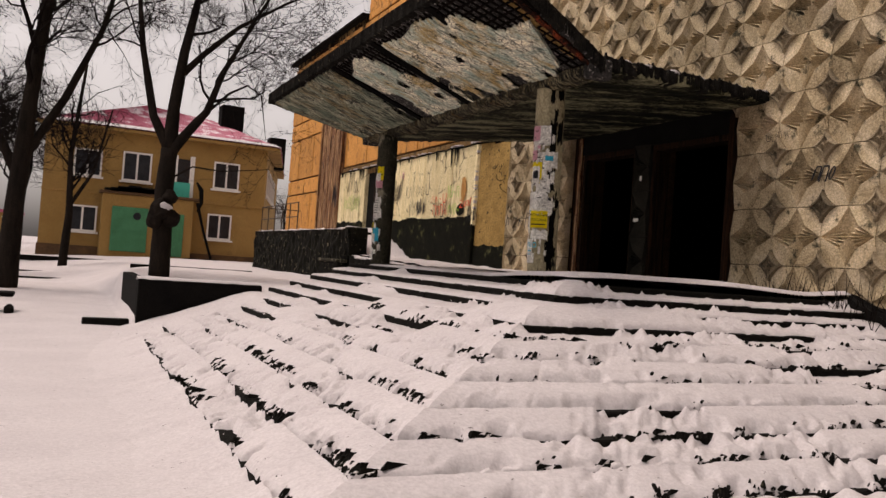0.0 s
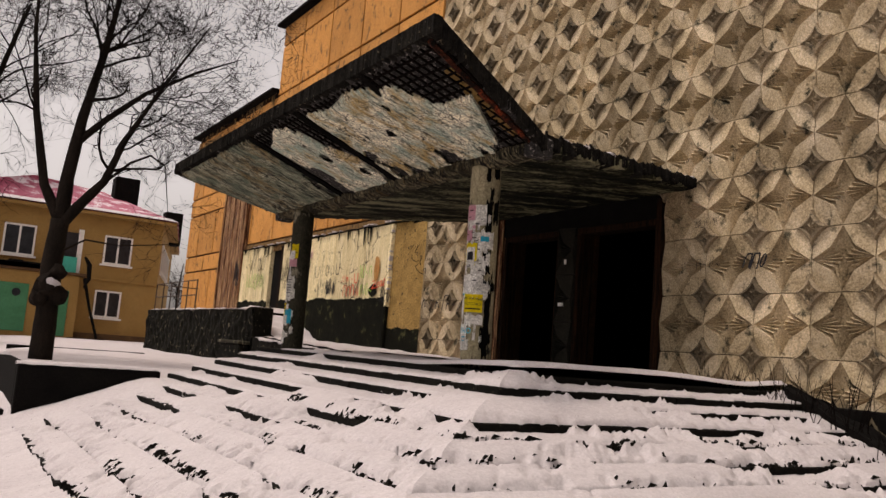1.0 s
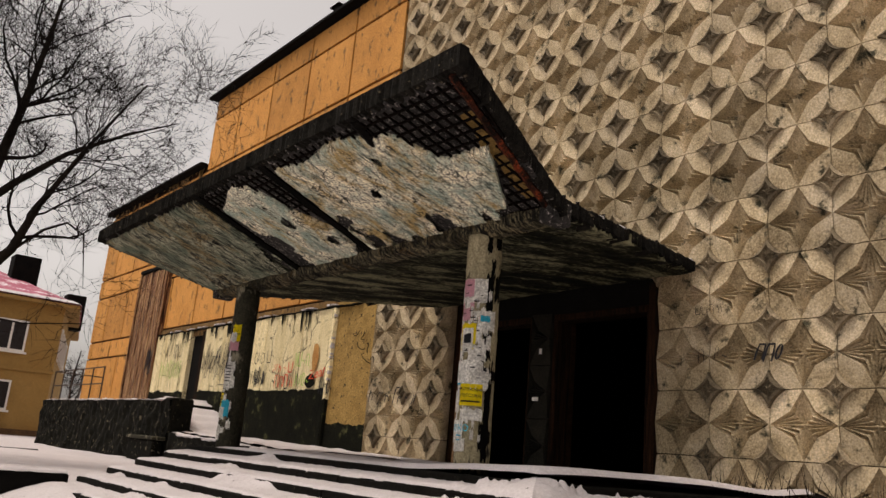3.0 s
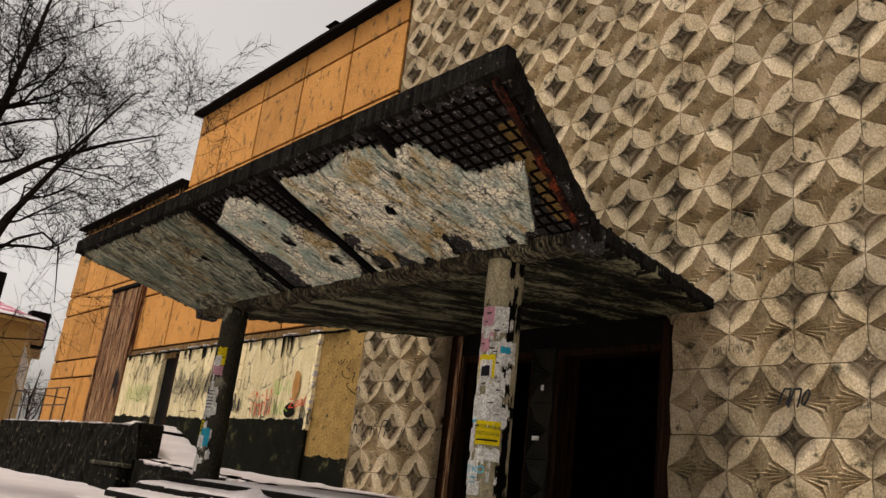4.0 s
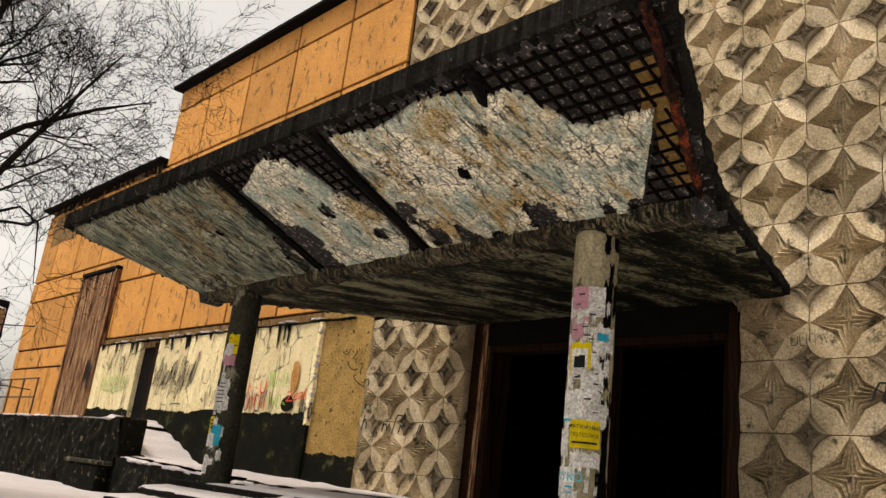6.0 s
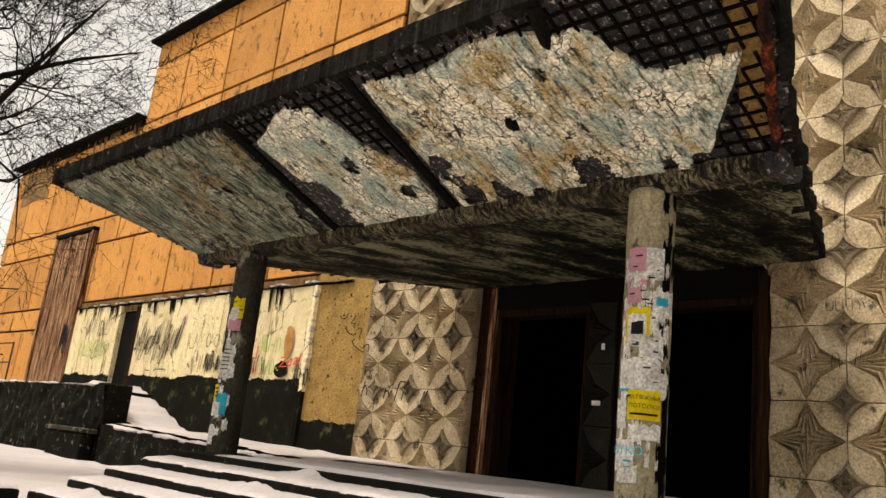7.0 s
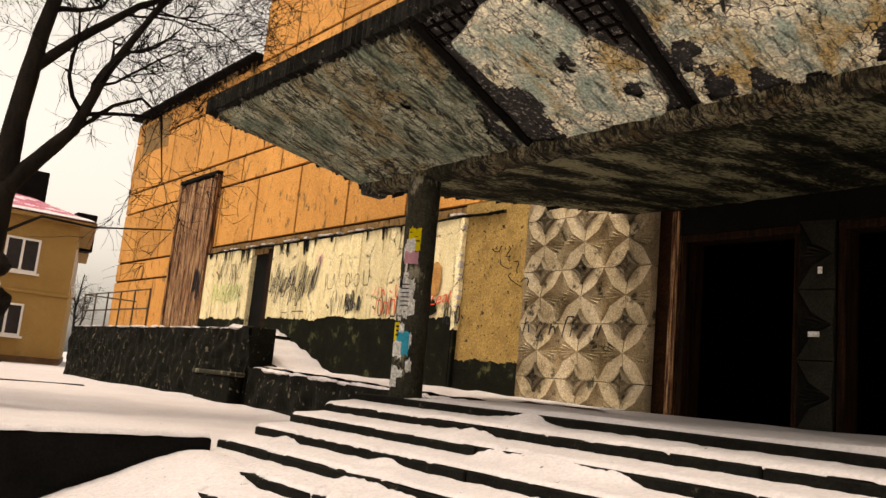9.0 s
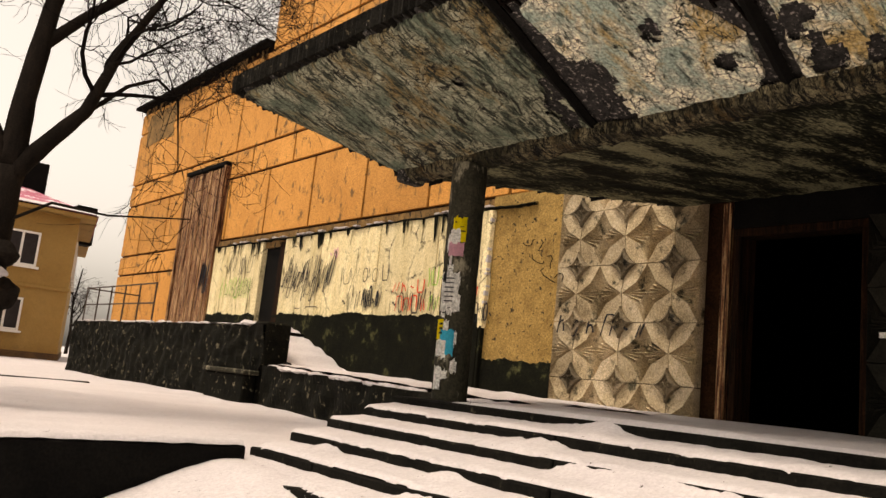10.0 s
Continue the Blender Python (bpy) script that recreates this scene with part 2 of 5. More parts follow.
# Much darker than the brown boards; used for door frames, trim and recess post.
DARKWOOD = mat("blackish_door_timber", [(0.004, 0.003, 0.002), (0.03, 0.013, 0.006), (0.10, 0.045, 0.02)], scale=3, rough=0.9, bump=0.5, bump_scale=14, stretch=(6, 6, 0.35), spec=0.06, lo=0.4, hi=0.8)
STONE = mat("soot_black_rubble_stone", [(0.002, 0.002, 0.0016), (0.012, 0.011, 0.008)], scale=3.2, rough=0.9, bump=0.9, bump_scale=11, spots=((0.15, 0.13, 0.09), 7, 0.60, 0.05), spec=0.05)
HOUSE = mat("ochre_house_render", [(0.23, 0.135, 0.04), (0.33, 0.205, 0.07)], scale=0.7, rough=0.9, bump=0.1, bump_scale=20, spots=((0.16, 0.10, 0.04), 1.2, 0.62, 0.1))
HBASE = mat("house_plinth_render", [(0.05, 0.03, 0.02), (0.16, 0.09, 0.04)], scale=1.5, rough=0.9)
ROOF = mat("magenta_sheet_roof", [(0.27, 0.045, 0.085), (0.36, 0.10, 0.15)], scale=0.6, rough=0.6, bump=0.05, spots=((0.60, 0.54, 0.56), 0.9, 0.52, 0.08))
WHITE = plain("white_window_frame", (0.72, 0.70, 0.66), 0.5)
PANE = mat("dark_window_glass", [(0.012, 0.013, 0.015), (0.035, 0.035, 0.04)], scale=2, rough=0.15, bump=0.0)
GREEN = mat("faded_green_door_paint", [(0.03, 0.13, 0.06), (0.06, 0.22, 0.11)], scale=1.5, rough=0.6)
TEAL = plain("turquoise_balcony_panel", (0.05, 0.42, 0.32), 0.6)
BLACK = mat("dull_black", [(0.002, 0.002, 0.002), (0.008, 0.007, 0.006)], scale=3, rough=0.9, spec=0.06)
IRON = plain("rusty_iron", (0.06, 0.04, 0.03), 0.8)
PAPER = mat("weathered_white_paper", [(0.52, 0.50, 0.45), (0.90, 0.88, 0.83)], scale=9, rough=0.8, bump=0.15, bump_scale=50, lo=0.36, hi=0.58)
YELLOW = plain("yellow_paper", (0.85, 0.68, 0.01), 0.7)
PINK = plain("pink_paper", (0.66, 0.34, 0.40), 0.7)
CYAN = plain("cyan_print", (0.02, 0.45, 0.62), 0.7)
INK = plain("black_ink", (0.012, 0.012, 0.015), 0.7)
RUSTWASH = mat("rusty_orange_wash", [(0.30, 0.12, 0.03), (0.50, 0.28, 0.09)], scale=5, rough=0.85)
RED = plain("red_spray_paint", (0.65, 0.07, 0.03), 0.7)
SPRAYGREEN = plain("green_spray_paint", (0.25, 0.45, 0.06), 0.7)


# ---- building helpers ----
def mesh_ob(name, bm, material, parent=None, label="", smooth=False):
    me = bpy.data.meshes.new(name)
    bm.to_mesh(me)
    bm.free()
    me.materials.append(material)
    if smooth:
        for p in me.polygons:
            p.use_smooth = True
    ob = new(name, me)
    if parent is not None:
        ob.parent = parent
    if label:
        ob["label"] = label
    return ob


def part(name, bm, material, parent, label="", smooth=False):
    return mesh_ob(name, bm, material, parent, label, smooth)


def thing(name, label, category, group="", kind=""):
    return tagged(new(name), label, category, group, kind)


def add_box(bm, x0, x1, y0, y1, z0, z1, bevel=0.0, m=None):
    v = [bm.verts.new((x, y, z)) for x in (x0, x1) for y in (y0, y1) for z in (z0, z1)]
    if m is not None:
        for w in v:
            w.co = m @ w.co
    f = [bm.faces.new([v[i] for i in q]) for q in ((0, 1, 3, 2), (4, 6, 7, 5), (0, 4, 5, 1), (2, 3, 7, 6), (0, 2, 6, 4), (1, 5, 7, 3))]
    if bevel:
        edges = list({e for q in f for e in q.edges})
        bmesh.ops.bevel(bm, geom=edges, offset=bevel, segments=1, affect="EDGES")
    return bm


def box_bm(*a, **k):
    return add_box(bmesh.new(), *a, **k)


def add_tube(bm, pts, radii, sides=6):
    rings = []
    for i, p in enumerate(pts):
        p = Vector(p)
        d = (Vector(pts[min(i + 1, len(pts) - 1)]) - Vector(pts[max(i - 1, 0)])).normalized()
        a = d.orthogonal().normalized()
        b = d.cross(a)
        rings.append([bm.verts.new(p + radii[i] * (math.cos(k * math.tau / sides) * a + math.sin(k * math.tau / sides) * b)) for k in range(sides)])
    for i in range(len(rings) - 1):
        q, r = rings[i], rings[i + 1]
        off = min(range(sides), key=lambda o: sum((q[k].co - r[(k + o) % sides].co).length for k in range(sides)))
        for k in range(sides):
            bm.faces.new((q[k], q[(k + 1) % sides], r[(k + 1 + off) % sides], r[(k + off) % sides]))
    if sides > 2:
        bm.faces.new(rings[0][::-1])
        bm.faces.new(rings[-1])


def sheet(bm, rows):
    """Faces between rows of equally many points."""
    g = [[bm.verts.new(p) for p in r] for r in rows]
    for a, b in zip(g, g[1:]):
        for i in range(len(a) - 1):
            bm.faces.new((a[i], a[i + 1], b[i + 1], b[i]))
    return g


def nz(x, y, z=0.0):
    return noise.noise(Vector((x, y, z)))


# ---- the plan, in metres ----
FX = 9.25                                  # face of the facade
PLAT, EDGE_X, EDGE_Y, END_Y = 1.42, 4.87, 7.3, 14.45
RISE, RUN_X, RUN_Y, STEPS = 0.129, 0.37, 0.33, 11
CELL_Y, CELL_Z, STAR_Y, STAR_Z = 0.82, 0.815, 8.645, 3.48
TILE_END = STAR_Y + 9.5 * CELL_Y           # where the ornamental tiles meet the orange panels
ROOF_HI, ROOF_LO, BLOCK_Y, CORNER_Y = 12.32, 10.01, 27.37, 36.92
DOOR_A, DOOR_B, PIER_A, PIER_B, DOOR_TOP = 9.6, 13.55, 11.47, 11.9, 3.86


# ---- ground: one snow sheet to the horizon ----
def ease(a, b, t):
    t = min(1, max(0, (t - a) / (b - a)))
    return t * t * (3 - 2 * t)


def ground_z(x, y):
    low = 0.30 * ease(11, 22, y) + 0.15 * ease(25, 48, y)
    high = 0.86
    side = ease(1.15, 1.35, x) if y < 20 else ease(1.2 - (y - 20) * 0.25, 1.4 + (y - 20) * 0.25, x)
    up = ease(14.15, 14.35, y) * side
    if x > 6.9 and y > 14.2:
        up = 1.0
    z = low + (high - low) * up
    if x > 9.4 and y < 14:
        z = 0.4
    near = max(abs(x - 3), abs(y - 12))
    z += (0.05 * nz(x * 0.35, y * 0.35) + 0.02 * nz(x * 1.3, y * 1.3, 5)) * (1 if near < 60 else 0.3)
    return z


def axis(fine_lo, fine_hi, step, far_lo, far_hi):
    a = list(np.arange(fine_lo, fine_hi + 1e-6, step))
    lo, hi, s = fine_lo, fine_hi, step
    while lo > far_lo or hi < far_hi:
        s *= 1.35
        lo, hi = max(far_lo, lo - s), min(far_hi, hi + s)
        if a[0] > lo:
            a.insert(0, lo)
        if a[-1] < hi:
            a.append(hi)
    return a


bm = bmesh.new()
gx, gy = axis(-4, 10, 0.14, -400, 400), axis(-2, 36, 0.16, -400, 600)
sheet(bm, [[(x, y, ground_z(x, y)) for x in gx] for y in gy])
tagged(mesh_ob("ground", bm, SNOW, smooth=True), "snow-covered open ground with bits of litter and grass", "ground", kind="structure")

# ---- facade wall, with the door openings cut through ----
wall = thing("wall_east", "tall facade clad in star-patterned concrete tiles and orange panels", "wall", kind="structure")
BX0, BX1 = FX + 0.09, FX + 0.5
for y0, y1, z0, z1 in ((-12, DOOR_A, -0.5, ROOF_HI), (DOOR_B, BLOCK_Y, -0.5, ROOF_HI), (DOOR_A, DOOR_B, DOOR_TOP, ROOF_HI), (DOOR_A, DOOR_B, -0.5, PLAT - 0.02), (PIER_A, PIER_B, PLAT - 0.02, DOOR_TOP), (BLOCK_Y, CORNER_Y, -0.5, ROOF_LO)):
    part("wall_body", box_bm(BX0, BX1, y0, y1, z0, z1), JOINT, wall)
part("gable_return", box_bm(BX1, 26, CORNER_Y - 0.4, CORNER_Y, -0.5, ROOF_LO), ORANGE, wall)
part("upper_return", box_bm(BX1, 26, BLOCK_Y - 0.4, BLOCK_Y - 0.003, ROOF_LO, ROOF_HI), ORANGE, wall)
part("south_return", box_bm(BX1, 26, -12, -11.6, -0.5, ROOF_HI), ORANGE, wall)
part("back_wall", box_bm(26, 26.4, -12, CORNER_Y, -0.5, ROOF_LO), ORANGE, wall)
roof = thing("roof", "flat tarred roof with a dark projecting eave", "roof", kind="structure")
part("roof_slab", box_bm(FX - 0.24, 26.4, -12.2, BLOCK_Y + 0.18, ROOF_HI, ROOF_HI + 0.11, bevel=0.02), BLACK, roof)
part("roof_slab", box_bm(FX - 0.24, 26.4, BLOCK_Y + 0.003, CORNER_Y + 0.18, ROOF_LO, ROOF_LO + 0.11, bevel=0.02), BLACK, roof)

# hall behind the doors; its unlit darkness is put into near-black surfaces
hall = thing("entrance_hall", "unlit entrance hall behind the open doorways, its darkness painted black", "room", kind="structure")
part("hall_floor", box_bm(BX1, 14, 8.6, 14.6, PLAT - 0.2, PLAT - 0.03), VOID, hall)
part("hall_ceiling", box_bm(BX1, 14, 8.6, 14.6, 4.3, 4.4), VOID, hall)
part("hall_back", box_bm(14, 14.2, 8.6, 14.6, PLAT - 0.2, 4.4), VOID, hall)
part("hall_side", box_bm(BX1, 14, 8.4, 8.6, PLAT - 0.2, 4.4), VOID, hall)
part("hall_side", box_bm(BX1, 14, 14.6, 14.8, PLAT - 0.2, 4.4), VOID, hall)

# door frames
for y0, y1 in ((DOOR_A, PIER_A), (PIER_B, DOOR_B)):
    door = thing("doorway", "open doorway with a weathered brown timber frame", "doorway", "entrance doorways", "structure")
    for a, b in ((y0, y0 + 0.09), (y1 - 0.09, y1)):
        part("jamb", box_bm(FX - 0.02, FX + 0.3, a, b, PLAT, DOOR_TOP - 0.1, bevel=0.008), DARKWOOD, door)
    part("head", box_bm(FX - 0.02, FX + 0.3, y0, y1, DOOR_TOP - 0.1, DOOR_TOP, bevel=0.008), DARKWOOD, door)
part("trim_board", box_bm(FX - 0.13, BX0, 9.468, 9.575, PLAT, 4.14, bevel=0.008), DARKWOOD, wall)
part("trim_board", box_bm(FX - 0.05, BX0, DOOR_B + 0.04, DOOR_B + 0.15, PLAT, 4.2, bevel=0.01), OLDWOOD, wall)
# Near-black lintel between the door heads and the canopy.
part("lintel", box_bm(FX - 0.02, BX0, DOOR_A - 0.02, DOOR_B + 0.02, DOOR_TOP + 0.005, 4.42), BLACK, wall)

# ---- butterfly canopy: wider at the front than at the wall ----
CAN = [(3.58, 7.08, 16.12, 4.41), (5.40, 7.72, 15.36, 3.84), (FX - 0.02, 8.94, 14.30, 4.22)]   # x, near y, far y, underside z


def can_pt(x, s, dz=0.0):
    """Underside of the canopy at x; s runs 0..1 from the near end to the far end."""
    (xa, na, fa, za), (xb, nb, fb, zb) = (CAN[0], CAN[1]) if x < CAN[1][0] else (CAN[1], CAN[2])
    t = (x - xa) / (xb - xa)
    n, f = na + (nb - na) * t, fa + (fb - fa) * t
    return Vector((x, n + (f - n) * s, za + (zb - za) * t + dz))


def can_s(x, y):
    a, b = can_pt(x, 0).y, can_pt(x, 1).y
    return (y - a) / (b - a)


canopy = thing("canopy", "crumbling concrete butterfly canopy with bare reinforcement over the entrance", "canopy")


def slab(name, x0, x1, s0, s1, lo, hi, material, ragged=0.0, nx=16, ns=40, label=""):
    """A piece of the canopy between two depths above its underside line."""
    bm = bmesh.new()
    top, bot = [], []
    for i in range(nx + 1):
        x = x0 + (x1 - x0) * i / nx
        rb, rt = [], []
        for j in range(ns + 1):
            s = s0 + (s1 - s0) * j / ns
            p = can_pt(x, s)
            edge = (i in (0, nx)) or (j in (0, ns))
            w = ragged * nz(p.x * 3.1, p.y * 3.1, 3) if edge else 0
            d = ragged * 0.5 * nz(p.x * 5, p.y * 5, 9)
            q = p + Vector((w if i in (0, nx) else 0, w if j in (0, ns) else 0, 0))
            rb.append(q + Vector((0, 0, lo + d)))
            rt.append(q + Vector((0, 0, hi + d)))
        bot.append(rb)
        top.append(rt)
    a, b = sheet(bm, bot), sheet(bm, top)
    rim = [(0, j) for j in range(ns + 1)] + [(i, ns) for i in range(1, nx + 1)] + [(nx, j) for j in range(ns - 1, -1, -1)] + [(i, 0) for i in range(nx - 1, 0, -1)]
    for (i, j), (k, l) in zip(rim, rim[1:] + rim[:1]):
        bm.faces.new((a[i][j], a[k][l], b[k][l], b[i][j]))
    bmesh.ops.recalc_face_normals(bm, faces=bm.faces)
    return part(name, bm, material, canopy, label)


slab("front_slab", 3.58, 5.40, 0, 1, 0.05, 0.14, CORE, 0.015, 24, 120, "black exposed aggregate core of the slab")
slab("rear_slab", 5.42, FX - 0.03, 0, 1, 0.0, 0.13, REAR, 0.03, 60, 200, "dark rear slab")
# keel beam over the columns
bm = bmesh.new()
rows = []
for k in range(241):
    s = k / 240
    c = can_pt(5.40, s)
    rows.append([(c.x + dx + 0.025 * nz(c.y * 3, dx * 9, 1) + 0.016 * nz(c.y * 16, dz * 20, 2), c.y, c.z + dz + 0.022 * nz(c.y * 2.5, dx * 8, 3) + 0.022 * nz(c.y * 11, dx * 20, 4) + 0.010 * nz(c.y * 31, dx * 30, 6)) for dx, dz in ((-0.15, 0.06), (-0.12, -0.03), (-0.03, -0.06), (0.08, -0.07), (0.13, 0.02), (0.1, 0.12), (-0.15, 0.06))])
g = sheet(bm, rows)
bm.faces.new([v for v in g[0][:-1]])
bm.faces.new([v for v in g[-1][:-1]][::-1])
bmesh.ops.recalc_face_normals(bm, faces=bm.faces)
part("keel_beam", bm, KEEL, canopy, "spalled keel beam")
# drop ends of the beam
for s in (0.003, 0.985):
    c = can_pt(5.40, s)
    part("beam_end", box_bm(c.x - 0.15, c.x + 0.16, c.y - 0.04, c.y + 0.12, c.z - 0.09, c.z + 0.14, bevel=0.025), CORE, canopy)


# plaster left on the front slab, with a ragged outer edge: one sheet for each bay
GAPS = [7.08, 10.50, 12.28, 16.2]
RIBS = [8.62, 10.50, 12.26]


def bay_near(n, x):
    """Near edge of a bay's plaster at x."""
    return (max(can_pt(x, 0).y + 0.2, 7.60 + 0.75 * (x - 4.35)), 10.63 + 0.16 * (x - 3.6), 12.36 + 0.12 * (x - 3.6))[n] + 0.02 * nz(x * 6, n) + 0.012 * nz(x * 21, n)


def bay_far(n, x):
    return (10.36 + 0.17 * (x - 3.6), 12.13 + 0.10 * max(0, x - 4.2), can_pt(x, 1).y - 0.03)[n] + (0.02 * nz(x * 6, n, 3) + 0.012 * nz(x * 19, n, 7)) * (n < 2)


def plaster_front(y):
    """x of the plaster's outer edge along the canopy."""
    k = [(7.0, 4.34), (7.6, 4.37), (8.1, 4.36), (8.25, 4.29), (8.36, 4.10), (8.46, 3.95), (8.6, 3.83), (8.72, 3.86), (8.9, 3.77), (9.1, 3.70), (9.35, 3.69), (9.6, 3.75), (9.9, 3.80), (10.15, 3.73), (10.5, 3.70),
         (10.62, 4.80), (10.75, 4.55), (10.9, 4.36), (11.0, 4.15), (11.06, 3.92), (11.14, 3.78), (11.38, 3.68), (11.65, 3.74), (12.0, 3.88), (12.26, 3.95), (12.3, 3.63), (17, 3.63)]
    for (a, p), (b, q) in zip(k, k[1:]):
        if a <= y <= b:
            return p + (q - p) * (y - a) / (b - a) + 0.015 * nz(y * 3, 4) + 0.012 * nz(y * 9, 7) + 0.005 * nz(y * 24, 2)
    return 5.15


for n, (ya, yb) in enumerate(zip(GAPS, GAPS[1:])):
    bm = bmesh.new()
    low, high = [], []
    ns, nx = int((yb - ya) / 0.022), 60
    for j in range(ns + 1):
        y_mid = (7.55, 10.64, 12.37)[n] + ((2.83, 1.50, 3.8)[n]) * j / ns
        x_in = 5.34 + 0.03 * nz(y_mid * 2.3, 8)
        x_out = min(plaster_front(y_mid), x_in - 0.1)
        ra, rb = [], []
        for i in range(nx + 1):
            x = x_out + (x_in - x_out) * i / nx
            y_lo = bay_near(n, x)
            y_hi = bay_far(n, x)
            p = can_pt(x, can_s(x, y_lo + (y_hi - y_lo) * j / ns), 0.0)
            ra.append(p + Vector((0, 0, 0.008 * nz(x * 2, p.y * 2, 2) + 0.004 * nz(x * 9, p.y * 9, 2) + (0.022 if i == 0 else 0.008 if i == 1 else 0))))
            rb.append(p + Vector((0, 0, 0.05)))
        low.append(ra)
        high.append(rb)
    g = sheet(bm, low)
    h = sheet(bm, high)
    rim = [(0, i) for i in range(nx + 1)] + [(j, nx) for j in range(1, ns + 1)] + [(ns, i) for i in range(nx - 1, -1, -1)] + [(j, 0) for j in range(ns - 1, 0, -1)]
    for (j, i), (l, k) in zip(rim, rim[1:] + rim[:1]):
        bm.faces.new((g[j][i], g[l][k], h[l][k], h[j][i]))
    # patches fallen away
    holes = {0: [(5.12, 9.15, 0.15), (5.28, 9.0, 0.10), (5.26, 8.27, 0.11), (5.24, 8.52, 0.07), (4.45, 9.46, 0.055), (4.06, 8.92, 0.045), (5.1, 10.42, 0.14), (5.22, 10.1, 0.13), (5.30, 9.75, 0.09)],
             1: [(4.46, 11.38, 0.075), (4.38, 11.30, 0.04), (4.64, 12.05, 0.13), (4.85, 12.10, 0.15), (5.05, 12.2, 0.17), (5.25, 12.15, 0.12), (5.28, 10.9, 0.1), (4.9, 11.05, 0.07)],
             2: [(4.34, 13.30, 0.05), (4.72, 12.52, 0.11), (5.0, 12.66, 0.13), (5.2, 12.7, 0.10)]}[n]
    rh = random.Random(50 + n)
    for edge in ((yb,) if n == 0 else (ya, yb) if n == 1 else (ya,)):
        for _ in range(4):
            holes.append((rh.uniform(4.6, 5.3), edge + rh.uniform(-0.16, 0.16), rh.uniform(0.04, 0.09)))
    dead = []
    for f in bm.faces:
        c = f.calc_center_median()
        for hx, hy, hr in holes:
            if math.hypot((c.x - hx) * 0.75, c.y - hy) < hr * (1 + 0.6 * nz(c.x * 7, c.y * 7, 1) + 0.3 * nz(c.x * 19, c.y * 19, 2)):
                dead.append(f)
                break
    bmesh.ops.delete(bm, geom=dead, context="FACES")
    bmesh.ops.recalc_face_normals(bm, faces=bm.faces)
    part("plaster_bay", bm, FARPLASTER if n == 2 else PLASTER, canopy, "dark green board-marked plaster" if n == 2 else "cracked pale green-grey plaster")

# reinforcement mesh under the bared slab
bars = []
for k in range(42):
    y = 7.2 + k * 0.125
    if y < 12.45:
        bars.append(((3.64, y), (min(plaster_front(y) - 0.012, 5.2), y + 0.02), 0.013))
for k in range(11):
    x = 3.70 + k * 0.115
    run = []
    for j in range(60):
        y = 7.16 + (x - 3.58) * 0.36 + j * 0.1
        if y > 12.4:
            break
        inside = x < plaster_front(y) - 0.015
        if inside:
            run.append(y)
        if (not inside or y > 12.28) and len(run) > 1:
            bars.append(((x, run[0]), (x, run[-1]), 0.014))
            run = []
        elif not inside:
            run = []
for k in range(7):
    x = 4.5 + 0.125 * k
    a = can_pt(x, 0).y + 0.12
    bars.append(((x, a), (x + 0.01, max(a + 0.1, 7.57 + 0.75 * (x - 4.35))), 0.013))
for k in range(5):
    y = 7.55 + 0.13 * k
    xa = max(4.4, 4.41 + (y - 7.6) / 0.75)
    bars.append(((xa, y), (min(5.25, 3.58 + (y - 7.2) / 0.352), y + 0.01), 0.013))
for (xa, ya), (xb, yb), r in bars:
    bm = bmesh.new()
    pts = []
    for i in range(7):
        x, y = xa + (xb - xa) * i / 6, ya + (yb - ya) * i / 6
        s = can_s(x, y)
        if s < 0.004:
            s = 0.004
        p = can_pt(x, s, 0.026 + 0.008 * nz(x * 5, y * 5, 3))
        pts.append(p + Vector((0.006 * nz(y * 3, x, 1), 0.006 * nz(x * 4, y, 2), 0)))
    add_tube(bm, pts, [r] * 7, 4)
    part("reinforcing_bar", bm, REBAR, canopy)
# ribs between the bays and the rusty edge angle of the near end
for y in RIBS:
    bm = bmesh.new()
    far = 0.30 if y < 9 else 1.72
    pts = [can_pt(3.60 + far * i / 8, can_s(3.60 + far * i / 8, y + (0.10 if y < 9 else 0.28) * i / 8), 0.035 - 0.01 * (i % 2)) for i in range(9)]
    add_tube(bm, pts, [0.05] * 9, 5)
    part("joint_rib", bm, BLACK, canopy, "black open joint rib")
bm = bmesh.new()
pts = [can_pt(3.60 + 1.72 * i / 14, 0.012 + 0.002 * (i % 2), 0.02 + 0.012 * nz(i * 0.8, 1)) for i in range(15)]
add_tube(bm, pts, [0.035 + 0.012 * nz(i, 5) for i in range(15)], 5)
part("edge_angle", bm, RUST, canopy, "flaking red-rusted edge angle")
bm = bmesh.new()
rows = []
for i in range(60):
    x = 3.98 + 1.15 * i / 59
    w = 0.20 + 0.06 * nz(x * 4, 2) + 0.03 * nz(x * 13, 5)
    rows.append([can_pt(x, 0.016 + (w / 9) * j / 5, 0.035 + 0.012 * nz(x * 7, j)) for j in range(6)])
sheet(bm, rows)
bmesh.ops.solidify(bm, geom=bm.faces[:], thickness=-0.02)
part("edge_strip", bm, ROUGHCAST, canopy, "ochre-stained strip at the slab's end")
